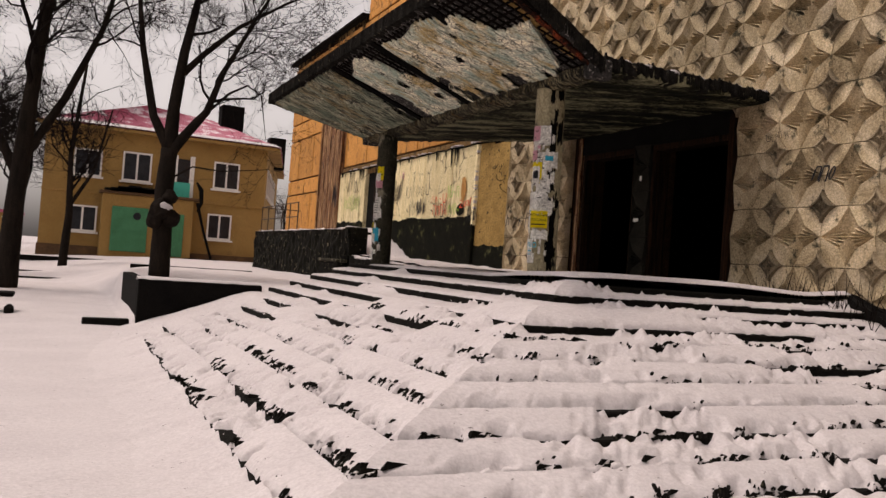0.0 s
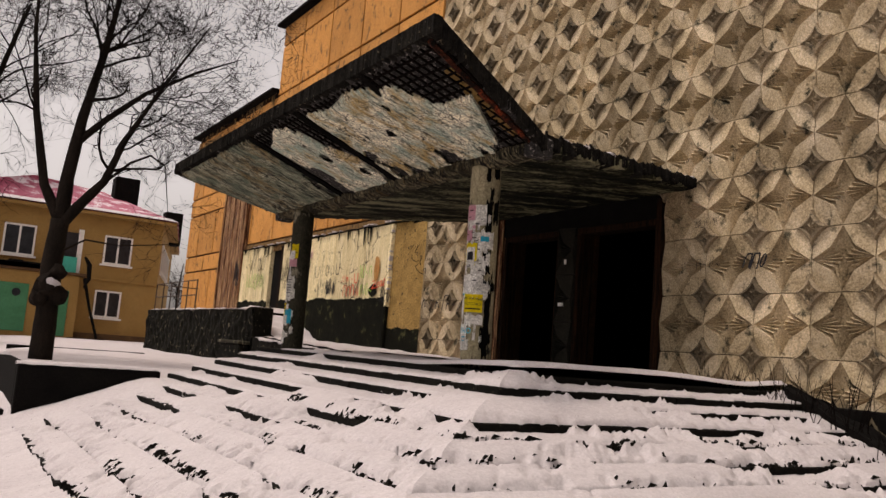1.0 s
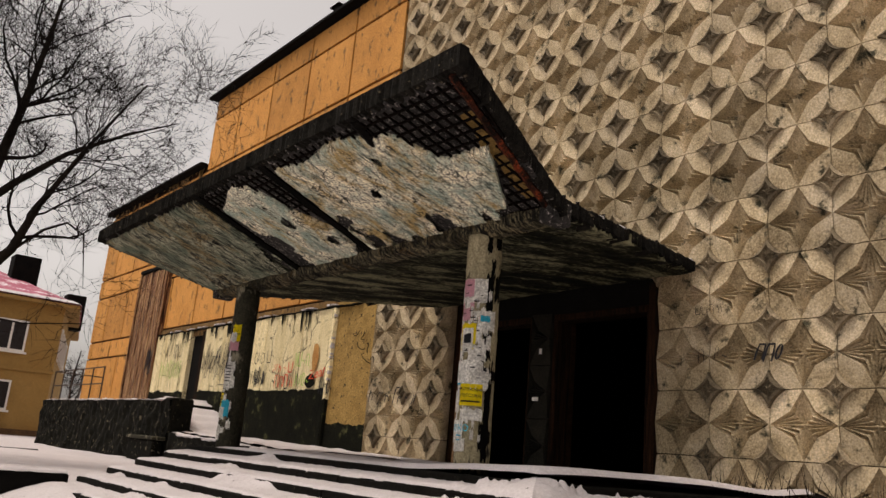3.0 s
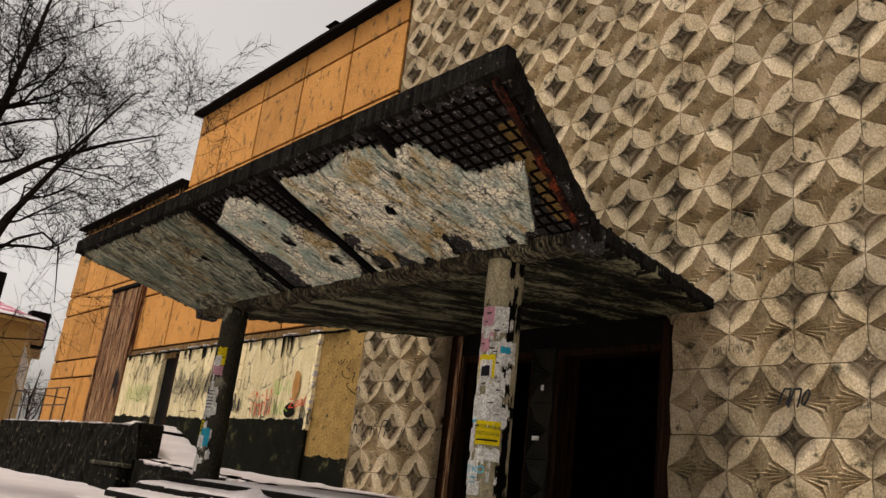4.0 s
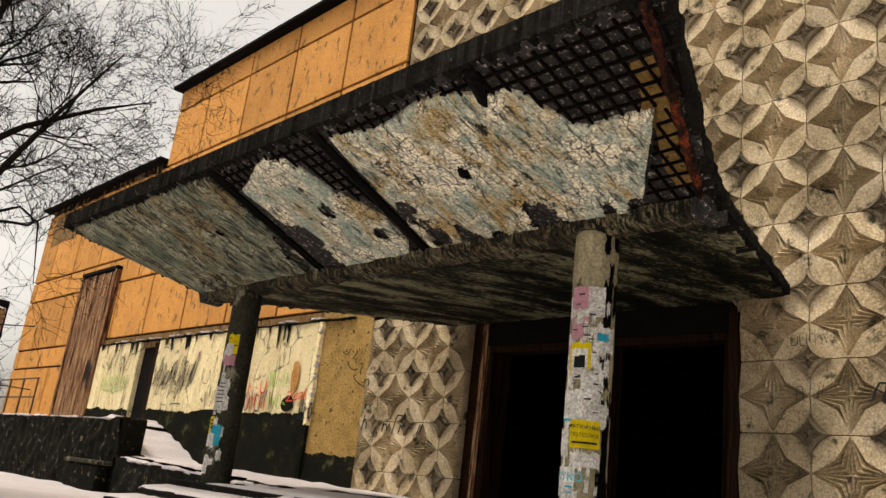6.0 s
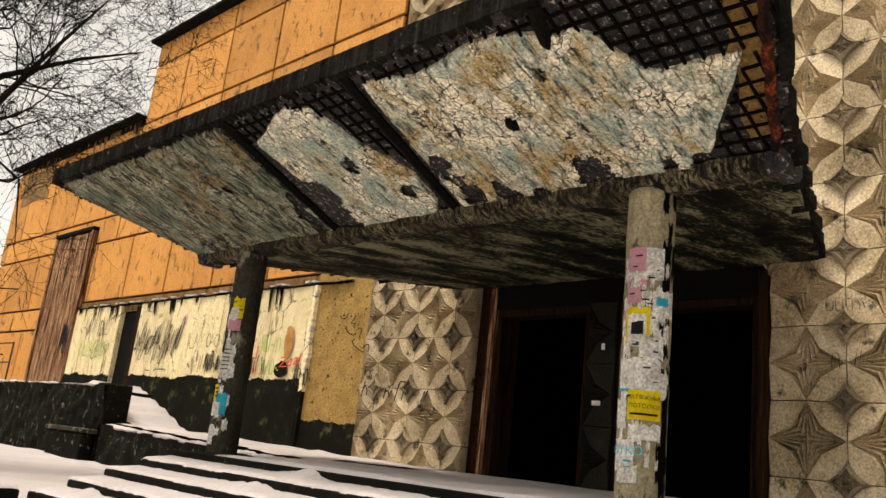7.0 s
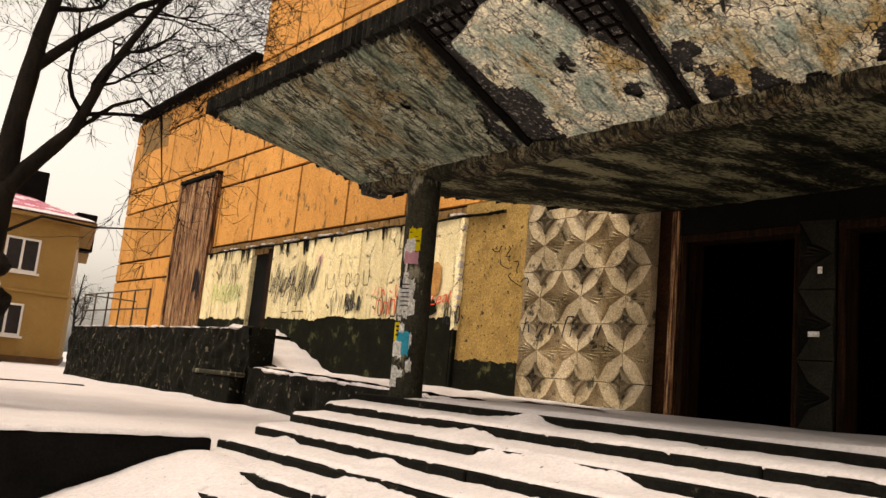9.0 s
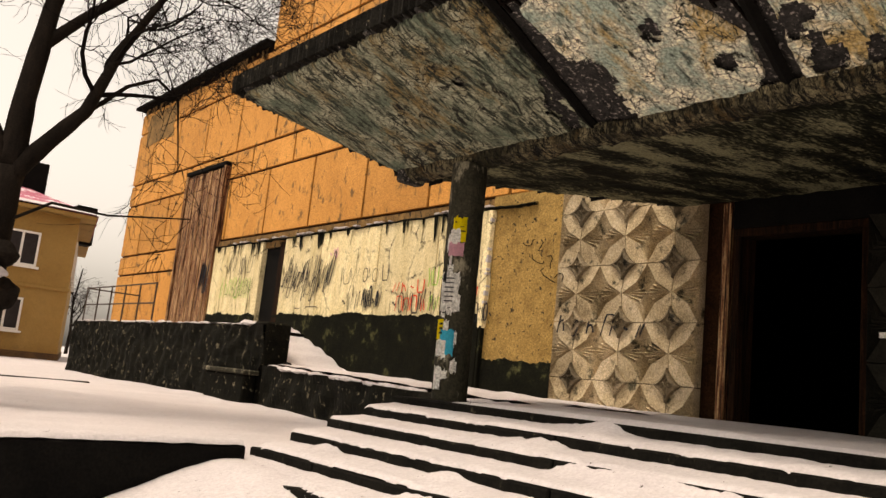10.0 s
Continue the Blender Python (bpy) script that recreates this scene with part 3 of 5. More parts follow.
# crumbling kerb along the edges
for x0, x1, s0, s1 in ((3.54, 3.62, -0.004, 1.004), (3.56, FX - 0.03, -0.006, 0.008), (3.56, FX - 0.03, 0.992, 1.006)):
    bm = bmesh.new()
    n = 420
    rows = []
    for k in range(n + 1):
        t = k / n
        if x1 - x0 < 0.2:
            c, ax = can_pt(3.58, s0 + (s1 - s0) * t), Vector((1, 0, 0))
        else:
            c, ax = can_pt(min(max(x0 + (x1 - x0) * t, 3.581), FX - 0.03), (s0 + s1) / 2), Vector((0, 1, 0))
        rough_end = 2.0 if (x1 - x0 > 0.2 and c.x > 5.2) else 1.15
        r = rough_end * (0.03 * nz(c.x * 5, c.y * 5, 1) + 0.03 * nz(c.x * 14, c.y * 14, 2) + 0.03 * nz(c.x * 34, c.y * 34, 3))
        top = 0.15 + 0.06 * min(1.0, max(0.0, (5.4 - c.x) / 1.8))
        rows.append([c + ax * (a + (r if a < 0 else -r)) + Vector((0, 0, b + r)) for a, b in ((-0.04, 0.04), (0.04, 0.03), (0.04, top), (-0.04, top + 0.01), (-0.04, 0.04))])
    g = sheet(bm, rows)
    bm.faces.new(g[0][:-1])
    bm.faces.new(g[-1][:-1][::-1])
    bmesh.ops.recalc_face_normals(bm, faces=bm.faces)
    part("edge_kerb", bm, CRUMB, canopy, "broken canopy edge")
# lamp rose
bm = bmesh.new()
c = can_pt(4.45, can_s(4.45, 9.46))
add_tube(bm, [c + Vector((0, 0, 0.06)), c + Vector((0, 0, -0.01)), c + Vector((0, 0, -0.03))], [0.05, 0.045, 0.02], 10)
part("lamp_socket", bm, BLACK, canopy, "bare lamp socket")


# ---- columns with layers of torn notices ----
def bent(cyl, ang0, ang1, z0, z1, off, seed, torn=0.0):
    """A sheet bent round a column; cyl gives the axis and radius at z."""
    bm = bmesh.new()
    rows = []
    nj, ni = 8, 8
    for j in range(nj + 1):
        z = z0 + (z1 - z0) * j / nj
        r = []
        for i in range(ni + 1):
            a = ang0 + (ang1 - ang0) * i / ni
            dz = torn * nz(i * 0.7, seed, j) if j in (0, nj) else 0
            da = torn * 3 * nz(j * 0.8, seed + 5, i) if i in (0, ni) else 0
            cx, cy, rad = cyl(z)
            rr = rad + off + 0.004 * abs(nz(i * 0.5, j * 0.5, seed))
            r.append((cx + rr * math.cos(radians(a + da * 20)), cy + rr * math.sin(radians(a + da * 20)), z + dz))
        rows.append(r)
    sheet(bm, rows)
    e = bmesh.ops.solidify(bm, geom=bm.faces[:], thickness=-0.0015)
    return bm


def words(text, size, cyl, ang, z, off, material, parent, lean=0.0):
    """Lettering wrapped on a column, centred at the angle and height."""
    cu = bpy.data.curves.new("lettering", "FONT")
    cu.body, cu.size, cu.align_x, cu.align_y = text, size, "CENTER", "CENTER"
    tmp = bpy.data.objects.new("lettering", cu)
    scene.collection.objects.link(tmp)
    bpy.context.view_layer.update()
    me = bpy.data.meshes.new_from_object(tmp.evaluated_get(bpy.context.evaluated_depsgraph_get()))
    bpy.data.objects.remove(tmp)
    for v in me.vertices:
        zz = z + v.co.y + lean * v.co.x
        cx, cy, rad = cyl(zz)
        a = radians(ang) + v.co.x / rad
        v.co = (cx + (rad + off) * math.cos(a), cy + (rad + off) * math.sin(a), zz)
    me.materials.clear()
    me.materials.append(material)
    ob = new("lettering", me)
    ob.parent = parent
    return ob


def column(base, top, rad, label, surface):
    col = thing("column", label, "column", "canopy columns")

    def cyl(z):
        t = (z - base[2]) / (top[2] - base[2])
        return base[0] + (top[0] - base[0]) * t, base[1] + (top[1] - base[1]) * t, rad
    bm = bmesh.new()
    pts, rr = [], []
    for k in range(41):
        z = base[2] - 0.1 + (top[2] - base[2] + 0.1) * k / 40
        x, y, r = cyl(z)
        pts.append((x, y, z))
        rr.append(r * (1 + 0.02 * nz(z * 3, base[1])))
    add_tube(bm, pts, rr, 28)
    for v in bm.verts:
        v.co.x += 0.006 * nz(v.co.y * 9, v.co.z * 9, 1)
        v.co.y += 0.006 * nz(v.co.x * 9, v.co.z * 9, 2)
    part("shaft", bm, surface, col, smooth=True)
    return col, cyl


colB, cylB = column((5.50, 8.84, PLAT), (5.44, 8.81, 3.80), 0.178, "round concrete column plastered with torn paper notices, close to the doorway", POST)
colA, cylA = column((5.38, 14.22, PLAT), (5.36, 14.22, 3.80), 0.178, "round sooty concrete column, painted darker for its shade, with torn paper notices at the canopy's far end", BLACKPOST)

# notices: angle range, height range, material, name
NOTICES_B = [
    (178, 232, 3.08, 3.32, PAPER, 0.03), (176, 205, 3.14, 3.32, PINK, 0.02), (178, 200, 2.90, 3.02, PINK, 0.02), (216, 252, 2.80, 3.00, PAPER, 0.03), (221, 240, 2.89, 2.95, CYAN, 0.01),
    (176, 214, 2.60, 2.87, YELLOW, 0.03), (181, 209, 2.58, 2.82, PAPER, 0.02), (187, 205, 2.67, 2.76, INK, 0.01), (170, 232, 2.28, 2.50, PAPER, 0.06), (206, 244, 2.22, 2.40, PAPER, 0.05), (224, 240, 2.27, 2.44, INK, 0.03),
    (168, 188, 2.26, 2.31, CYAN, 0.02), (190, 236, 1.92, 2.03, PAPER, 0.04), (165, 186, 2.00, 2.20, PAPER, 0.05), (168, 200, 1.70, 1.92, PAPER, 0.05), (200, 236, 2.50, 2.66, PAPER, 0.06), (172, 205, 1.62, 1.74, PAPER, 0.03),
]
for k, (a0, a1, z0, z1, m, torn) in enumerate(NOTICES_B):
    a0, a1 = 207 + (a0 - 207) * 1.6, 207 + (a1 - 207) * 1.6
    part("notice", bent(cylB, a0, a1, z0, z1, 0.003 + 0.0022 * (k % 5 + 1), k, torn), m, colB)
rnd = random.Random(77)
# Torn black patches darkening the right side of the near column.
for k in range(16):
    a0, z0 = rnd.uniform(238, 275), rnd.uniform(1.45, 3.7)
    part("black_patch", bent(cylB, a0, a0 + rnd.uniform(12, 40), z0, z0 + rnd.uniform(0.1, 0.4), 0.0015, 400 + k, 0.12), BLACK, colB)
for k in range(62):
    a0, z0 = rnd.uniform(140, 258), rnd.choice((rnd.uniform(1.7, 3.3), rnd.uniform(2.2, 3.1)))
    part("paper_scrap", bent(cylB, a0, a0 + rnd.uniform(8, 26), z0, z0 + rnd.uniform(0.04, 0.16), 0.002 + 0.0004 * (k % 8), 100 + k, 0.07), PAPER if k % 21 else PINK, colB)
for k in range(26):
    a0, z0 = rnd.uniform(165, 228), rnd.uniform(1.6, 3.1)
    part("paper_scrap", bent(cylA, a0, a0 + rnd.uniform(8, 24), z0, z0 + rnd.uniform(0.04, 0.14), 0.002 + 0.0004 * (k % 8), 200 + k, 0.07), PAPER, colA)
for k in range(22):
    cyl_, own = (cylB, colB) if k < 14 else (cylA, colA)
    a0, z0 = rnd.uniform(160, 240), rnd.uniform(2.2, 3.2)
    part("bar", bent(cyl_, a0, a0 + rnd.uniform(5, 14), z0, z0 + rnd.uniform(0.005, 0.014), 0.0175, 300 + k), INK, own)
part("notice", bent(cylB, 177, 249, 2.06, 2.27, 0.016, 40, 0.0), YELLOW, colB, "yellow advertising notice with black lettering")
words("НАТЯЖНЫЕ", 0.040, cylB, 213, 2.215, 0.022, INK, colB, -0.03)
words("ПОТОЛКИ", 0.040, cylB, 213, 2.155, 0.022, INK, colB, -0.03)
part("bar", bent(cylB, 184, 242, 2.093, 2.108, 0.0215, 60), INK, colB)
words("ОТКО", 0.085, cylB, 176, 1.84, 0.016, CYAN, colB)
part("bar", bent(cylB, 171, 190, 1.765, 1.778, 0.0155, 61), CYAN, colB)
part("bar", bent(cylB, 173, 188, 1.725, 1.735, 0.0155, 62), CYAN, colB)
for k in range(6):
    z = 3.25 - 0.165 * k
    a = 180 + 9 * ((k * 7) % 4)
    part("bar", bent(cylB, a, a + 16, z, z + 0.012, 0.017, 70 + k), INK, colB)
NOTICES_A = [(196, 228, 2.98, 3.22, YELLOW, 0.04), (192, 216, 2.92, 3.10, PAPER, 0.05), (190, 226, 2.83, 2.96, PINK, 0.05), (178, 222, 2.42, 2.66, PAPER, 0.05), (181, 192, 2.57, 2.66, INK, 0.01), (176, 228, 2.28, 2.46, PAPER, 0.06),
             (172, 194, 2.00, 2.20, YELLOW, 0.01), (188, 222, 1.86, 2.10, CYAN, 0.05), (176, 205, 1.84, 2.00, PAPER, 0.05), (180, 200, 1.52, 1.74, PAPER, 0.05)]
for k, (a0, a1, z0, z1, m, torn) in enumerate(NOTICES_A):
    a0, a1 = 207 + (a0 - 207) * 1.4, 207 + (a1 - 207) * 1.4
    part("notice", bent(cylA, a0, a1, z0, z1, 0.003 + 0.0022 * (k % 5 + 1), 20 + k, torn), m, colA)
for k, z in enumerate((2.145, 2.10, 2.055)):
    part("bar", bent(cylA, 176, 190, z, z + 0.02, 0.018, 80 + k), INK, colA)
for k in range(6):
    part("bar", bent(cylA, 184, 214, 2.60 - k * 0.045, 2.612 - k * 0.045, 0.018, 90 + k), INK, colA)

# ---- platform and the two flights of steps that meet at a corner ----
stair = thing("staircase", "broad dark concrete steps turning a corner below the entrance", "steps", kind="structure")
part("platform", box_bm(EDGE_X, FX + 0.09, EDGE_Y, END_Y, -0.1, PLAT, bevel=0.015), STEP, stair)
for i in range(1, STEPS):
    z = PLAT - RISE * i
    xa, xb = EDGE_X - RUN_X * i, EDGE_X - RUN_X * (i - 1)
    ya, yb = EDGE_Y - RUN_Y * i, EDGE_Y - RUN_Y * (i - 1)
    end = END_Y - 0.02 * i
    # front slabs in lengths, laid a little unevenly
    y, n = yb, 0
    while y < end - 0.3:
        y2 = min(end, y + 2.35 + 0.2 * nz(i, n))
        d = 0.012 * nz(i * 3.3, n * 2.1, 4)
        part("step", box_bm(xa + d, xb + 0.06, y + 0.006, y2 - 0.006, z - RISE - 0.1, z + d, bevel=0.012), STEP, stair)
        y, n = y2, n + 1
    x, n = xa, 0
    while x < FX - 0.3:
        x2 = min(FX + 0.06 - 0.09 * i, x + 2.35 + 0.2 * nz(n, i, 8))
        if x2 - x < 0.2:
            break
        d = 0.012 * nz(i * 2.3, n * 3.1, 7)
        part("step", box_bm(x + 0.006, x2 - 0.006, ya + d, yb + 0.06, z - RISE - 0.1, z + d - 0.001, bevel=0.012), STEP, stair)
        x, n = x2, n + 1

# snow lying on the treads, drifted against the risers
bm = bmesh.new()
FR = [0.0, 0.03, 0.12, 0.25, 0.4, 0.55, 0.7, 0.82, 0.9, 0.95, 0.985, 1.0]


def drift(px, py, i, f):
    """Snow depth on tread i at f (0 under the riser above, 1 at the nose)."""
    n = nz(px * 0.5, py * 0.5, i * 1.7) + 0.42 * nz(px * 1.9, py * 1.9, i * 2.9) + (0.36 * nz(px * 6.5, py * 6.5, i * 4.1) + 0.26 * nz(px * 17, py * 17, i)) * (1 - 0.8 * ease(8.6, 10.0, py) * (i < 8))
    n -= 0.36 * ease(8.5, 10.5, py) * (1 if i < 8 else 0.3)
    n += -0.34 if i <= 2 else (-0.12 if i <= 4 else (0.0 if i == 5 else 0.24 if i < 8 else 0.40))
    corner = math.exp(-((px - EDGE_X + RUN_X * i) ** 2 + (py - EDGE_Y + RUN_Y * i) ** 2) / 0.9)
    fill = 0.20 + 0.82 * ease(-0.24, 0.24, n + 0.45 * corner)
    if i == STEPS:
        fill = 1.05
    h = 0.036 + RISE * fill * (1 - f) ** (1.7 - 0.95 * min(1, fill))
    h += 0.008 * nz(px * 6, py * 6, i) + 0.006 * nz(px * 16, py * 16, i)
    if f > 0.85:
        cut = (f - 0.85) / 0.15
        h *= math.sqrt(max(0.0, 1 - cut * cut * 0.96))
    bare = 0.9 * nz(px * 1.1, py * 1.1, 20 + i) + 0.8 * nz(px * 4.5, py * 4.5, 30 + i) + 0.3 * nz(px * 13, py * 13, 40)
    if f > 0.6:
        h -= (0.09 if i < 6 else 0.17) * max(0.0, bare - 0.02) * ease(0.6, 0.97, f)
    if f > 0.5 and i >= 5:
        torn = nz(px * 3.5, py * 11, 50 + i) + 0.5 * nz(px * 9, py * 21, 60 + i) + 0.7 * nz(px * 0.9, py * 0.9, 70 + i)
        h -= 0.30 * max(0.0, torn - 0.08) * ease(0.5, 0.85, f)
    if i == STEPS:
        h = 0.014 + RISE * (0.98 + 0.7 * nz(px * 1.3, py * 1.3, 80) + 0.4 * nz(px * 5, py * 7, 81)) * (1 - f) ** 2.2 - 0.03 * f * f + 0.006 * nz(px * 6, py * 6, i)
    return max(h, -0.06)


for i in range(1, STEPS + 1):
    z = PLAT - RISE * i if i < STEPS else 0.0
    n = int((END_Y - EDGE_Y + RUN_Y * i) / 0.03)
    rows = []
    for k in range(n + 1):
        r = []
        for f in FR:
            y_lo = EDGE_Y - RUN_Y * (i - 1) - RUN_Y * f * 0.97 * (2.2 if i == STEPS else 1)
            y = y_lo + (END_Y - 0.03 - 0.02 * i - y_lo) * k / n
            wob = (0.06 * nz(y * 2.2, i * 3.1) * (f > 0.5) + 0.035 * nz(y * 8, i)) * min(1.0, k / 8)
            x = EDGE_X - RUN_X * (i - 1) - RUN_X * min(1.0, f * (0.97 + wob)) * (2.2 if i == STEPS else 1)
            r.append((x + 0.001, y, z + drift(x, y, i, f)))
        rows.append(r)
    sheet(bm, rows)
    n = int((FX - EDGE_X + RUN_X * i) / 0.03)
    rows = []
    for k in range(n + 1):
        r = []
        for f in FR:
            x_lo = EDGE_X - RUN_X * (i - 1) - RUN_X * f * 0.97 * (2.2 if i == STEPS else 1)
            x = x_lo + (FX + 0.02 - 0.09 * i - x_lo) * k / n
            wob = (0.06 * nz(x * 2.2, i * 3.1, 5) * (f > 0.5) + 0.035 * nz(x * 8, i, 5)) * min(1.0, k / 8)
            y = EDGE_Y - RUN_Y * (i - 1) - RUN_Y * min(1.0, f * (0.97 + wob)) * (2.2 if i == STEPS else 1)
            r.append((x, y + 0.001, z + drift(x, y, i, f)))
        rows.append(r)
    sheet(bm, rows)
# snow on the platform
rows = []
for k in range(120):
    y = EDGE_Y + 0.03 + (END_Y - EDGE_Y - 0.06) * k / 119
    r = []
    for j in range(60):
        t = j / 59
        x = EDGE_X + 0.02 + 0.05 * nz(y * 1.7, 3) * (j == 0) + (FX - 0.05 - EDGE_X) * t
        d = 0.02 + 0.03 * (0.5 + nz(x * 0.9, y * 0.9)) + 0.10 * math.exp(-((x - 6.3) ** 2 / 3 + (y - 7.9) ** 2 / 0.5)) + 0.04 * ease(0.8, 1, t)
        d += 0.05 * math.exp(-((y - EDGE_Y) ** 2) / 0.15)
        bare = 0.10 * math.exp(-((x - 5.3) ** 2 + (y - 14.2) ** 2) / 0.35)
        d = d - bare - (0.05 if j == 0 or k in (0, 119) else 0)
        r.append((x, y, PLAT + d))
    rows.append(r)
sheet(bm, rows)
bmesh.ops.recalc_face_normals(bm, faces=bm.faces)
tagged(mesh_ob("snow_on_steps", bm, SNOW, smooth=True), "thin windblown snow lying on the steps", "snow", kind="stuff")

# frozen tufts and clods standing out of the snow along the lower noses, combed by the wind
rnd = random.Random(88)
bm = bmesh.new()
for k in range(7000):
    i = rnd.choice((4, 5, 6, 7, 8, 9, 10, 10, 9, 8))
    f = min(1.0, rnd.gauss(0.94, 0.09))
    if rnd.random() < 0.5:
        x, y = EDGE_X - RUN_X * (i - 1 + f), rnd.uniform(EDGE_Y - RUN_Y * i, 9.3)
    else:
        x, y = rnd.uniform(EDGE_X - RUN_X * i, 8.6), EDGE_Y - RUN_Y * (i - 1 + f)
    if nz(x * 1.1, y * 1.1, 90 + i) + 0.6 * nz(x * 4, y * 4, 91 + i) < 0.04:
        continue
    z = PLAT - RISE * i + max(0.0, drift(x, y, i, f)) - 0.006
    big = rnd.random() ** 2.2
    L, w, h = 0.03 + 0.16 * big, 0.005 + 0.016 * big, 0.010 + 0.035 * big
    a = 0.5 + rnd.gauss(0, 0.25)
    u, v = Vector((math.cos(a), math.sin(a), 0.10)), Vector((-math.sin(a), math.cos(a), 0))
    c = Vector((x, y, z))
    p = [bm.verts.new(q) for q in (c - v * w, c + v * w * rnd.uniform(0.4, 1.2), c + u * L * 0.45 + v * w * 0.6 + Vector((0, 0, h * 0.5)), c + u * L, c + u * L * 0.4 - v * w * 0.7)]
    t = bm.verts.new(c + u * 0.2 * L + Vector((0, 0, h)))
    for m in range(5):
        bm.faces.new((p[m], p[(m + 1) % 5], t))
tagged(mesh_ob("frozen_tufts", bm, STEP), "dark frozen tufts and clods poking out of the snow on the steps", "tufts", kind="stuff")

# ---- planter wall at the end of the steps ----
planter = thing("planter", "black concrete planter wall holding raised snowy ground round the tree", "planter")
part("front_wall", box_bm(1.22, 3.22, 14.1, 14.32, -0.2, 0.93, bevel=0.015), BLACK, planter)
part("side_wall", box_bm(1.22, 1.42, 14.33, 17.6, -0.2, 0.92, bevel=0.015), BLACK, planter)
bm = bmesh.new()
sheet(bm, [[(1.2 + 2.0 * i / 30, y + 0.02 * nz(i * 0.4, j), 0.935 + h + 0.012 * nz(i * 0.5, j)) for i in range(31)] for j, (y, h) in enumerate(((14.10, 0.0), (14.12, 0.03), (14.2, 0.045), (14.3, 0.03), (14.34, -0.02)))])
tagged(mesh_ob("snow_cap", bm, SNOW, smooth=True), "strip of snow on the planter wall", "snow", kind="stuff")
bm = bmesh.new()
rows = []
for j in range(50):
    y = 12.2 + 1.92 * j / 49
    r = []
    for i in range(60):
        x = 0.75 + 2.85 * i / 59
        line = max(0.0, PLAT - RISE * (EDGE_X - x) / RUN_X)
        r.append((x, y, line - 0.13 + 0.20 * ease(12.2, 13.9, y + 0.5 * nz(x * 1.2, 3)) * (1 - ease(2.9, 3.6, x)) - 0.06 * (1 - ease(0.75, 1.1, x)) + 0.02 * nz(x * 2.5, y * 2.5) + 0.008 * nz(x * 9, y * 9)))
    rows.append(r)
sheet(bm, rows)
tagged(mesh_ob("snow_drift", bm, SNOW, smooth=True), "snow drift banked against the planter and steps", "snow", kind="stuff")

# ---- side terrace with its own short stair along the facade ----
TX, TY0, TY1, TZ = 7.35, 22.0, 34.2, 2.34
terrace = thing("terrace", "soot-black rubble terrace wall with a snowy top beside the facade", "terrace", kind="structure")
bm = bmesh.new()
rows = []
for k in range(240):
    y = TY0 + (TY1 - TY0) * k / 239
    rows.append([(TX + 0.06 * nz(y * 2.1, z * 2.4) + 0.05 * nz(y * 4, z * 5, 3), y, z + (0.03 * nz(y * 1.5, 2) if z > 2.2 else 0)) for z in np.linspace(0.3, TZ, 30)] + [(TX + 0.4, y, TZ + 0.02 * nz(y * 1.5, 2)), (FX if y > 24.0 else TX + 0.5, y, TZ)])
sheet(bm, rows)
part("retaining_wall", bm, STONE, terrace)
part("terrace_end", box_bm(TX + 0.02, TX + 0.55, TY0 - 0.02, TY0 + 0.5, 0.3, TZ + 0.06, bevel=0.03), STONE, terrace)
part("pier", box_bm(TX - 0.28, TX - 0.02, TY0 + 0.05, TY0 + 1.7, 0.3, 1.38, bevel=0.03), STONE, terrace)
part("pier_cap", box_bm(TX - 0.34, TX - 0.0, TY0 - 0.02, TY0 + 1.78, 1.385, 1.47, bevel=0.02), BLACKPOST, terrace)
part("terrace_back", box_bm(TX + 0.1, FX, TY1, TY1 + 0.2, 0.3, TZ, bevel=0.02), STONE, terrace)
bm = bmesh.new()
sheet(bm, [[(TX + 0.12 + 0.06 * nz(y * 1.3, 6) + (FX - TX - 0.12) * i / 12, y, TZ + 0.02 + 0.04 * nz(y, i * 0.4) + 0.03 * (i > 0)) for i in range(13)] for y in np.linspace(24.0, TY1, 50)])
tagged(mesh_ob("terrace_snow", bm, SNOW, smooth=True), "snow on the terrace top", "snow", kind="stuff")
side_stair = thing("side_stair", "short flight of snow-buried concrete steps against the facade", "steps", kind="structure")
N = 5
for i in range(N):
    z = 1.52 + (TZ - 1.52) * (i + 1) / N
    part("step", box_bm(TX + 0.56, FX - 0.02, 22.2 + 0.36 * i, 24.1, z - 0.2, z, bevel=0.015), STEP, side_stair)
bm = bmesh.new()
rows = []
for k in range(41):
    t = k / 40
    y = 21.75 + 2.5 * t
    z = 1.60 + (TZ - 1.50) * t + 0.022 * math.sin(t * math.tau * N)
    rows.append([(TX + 0.57 + (FX - TX - 0.60) * j / 14, y, z + 0.02 * nz(j * 0.4, y) + (0.06 * ease(0.0, 0.4, t) if 0 < j < 14 else 0)) for j in range(15)])
sheet(bm, rows)
tagged(mesh_ob("stair_snow", bm, SNOW, smooth=True), "deep snow covering the side stair", "snow", kind="stuff")
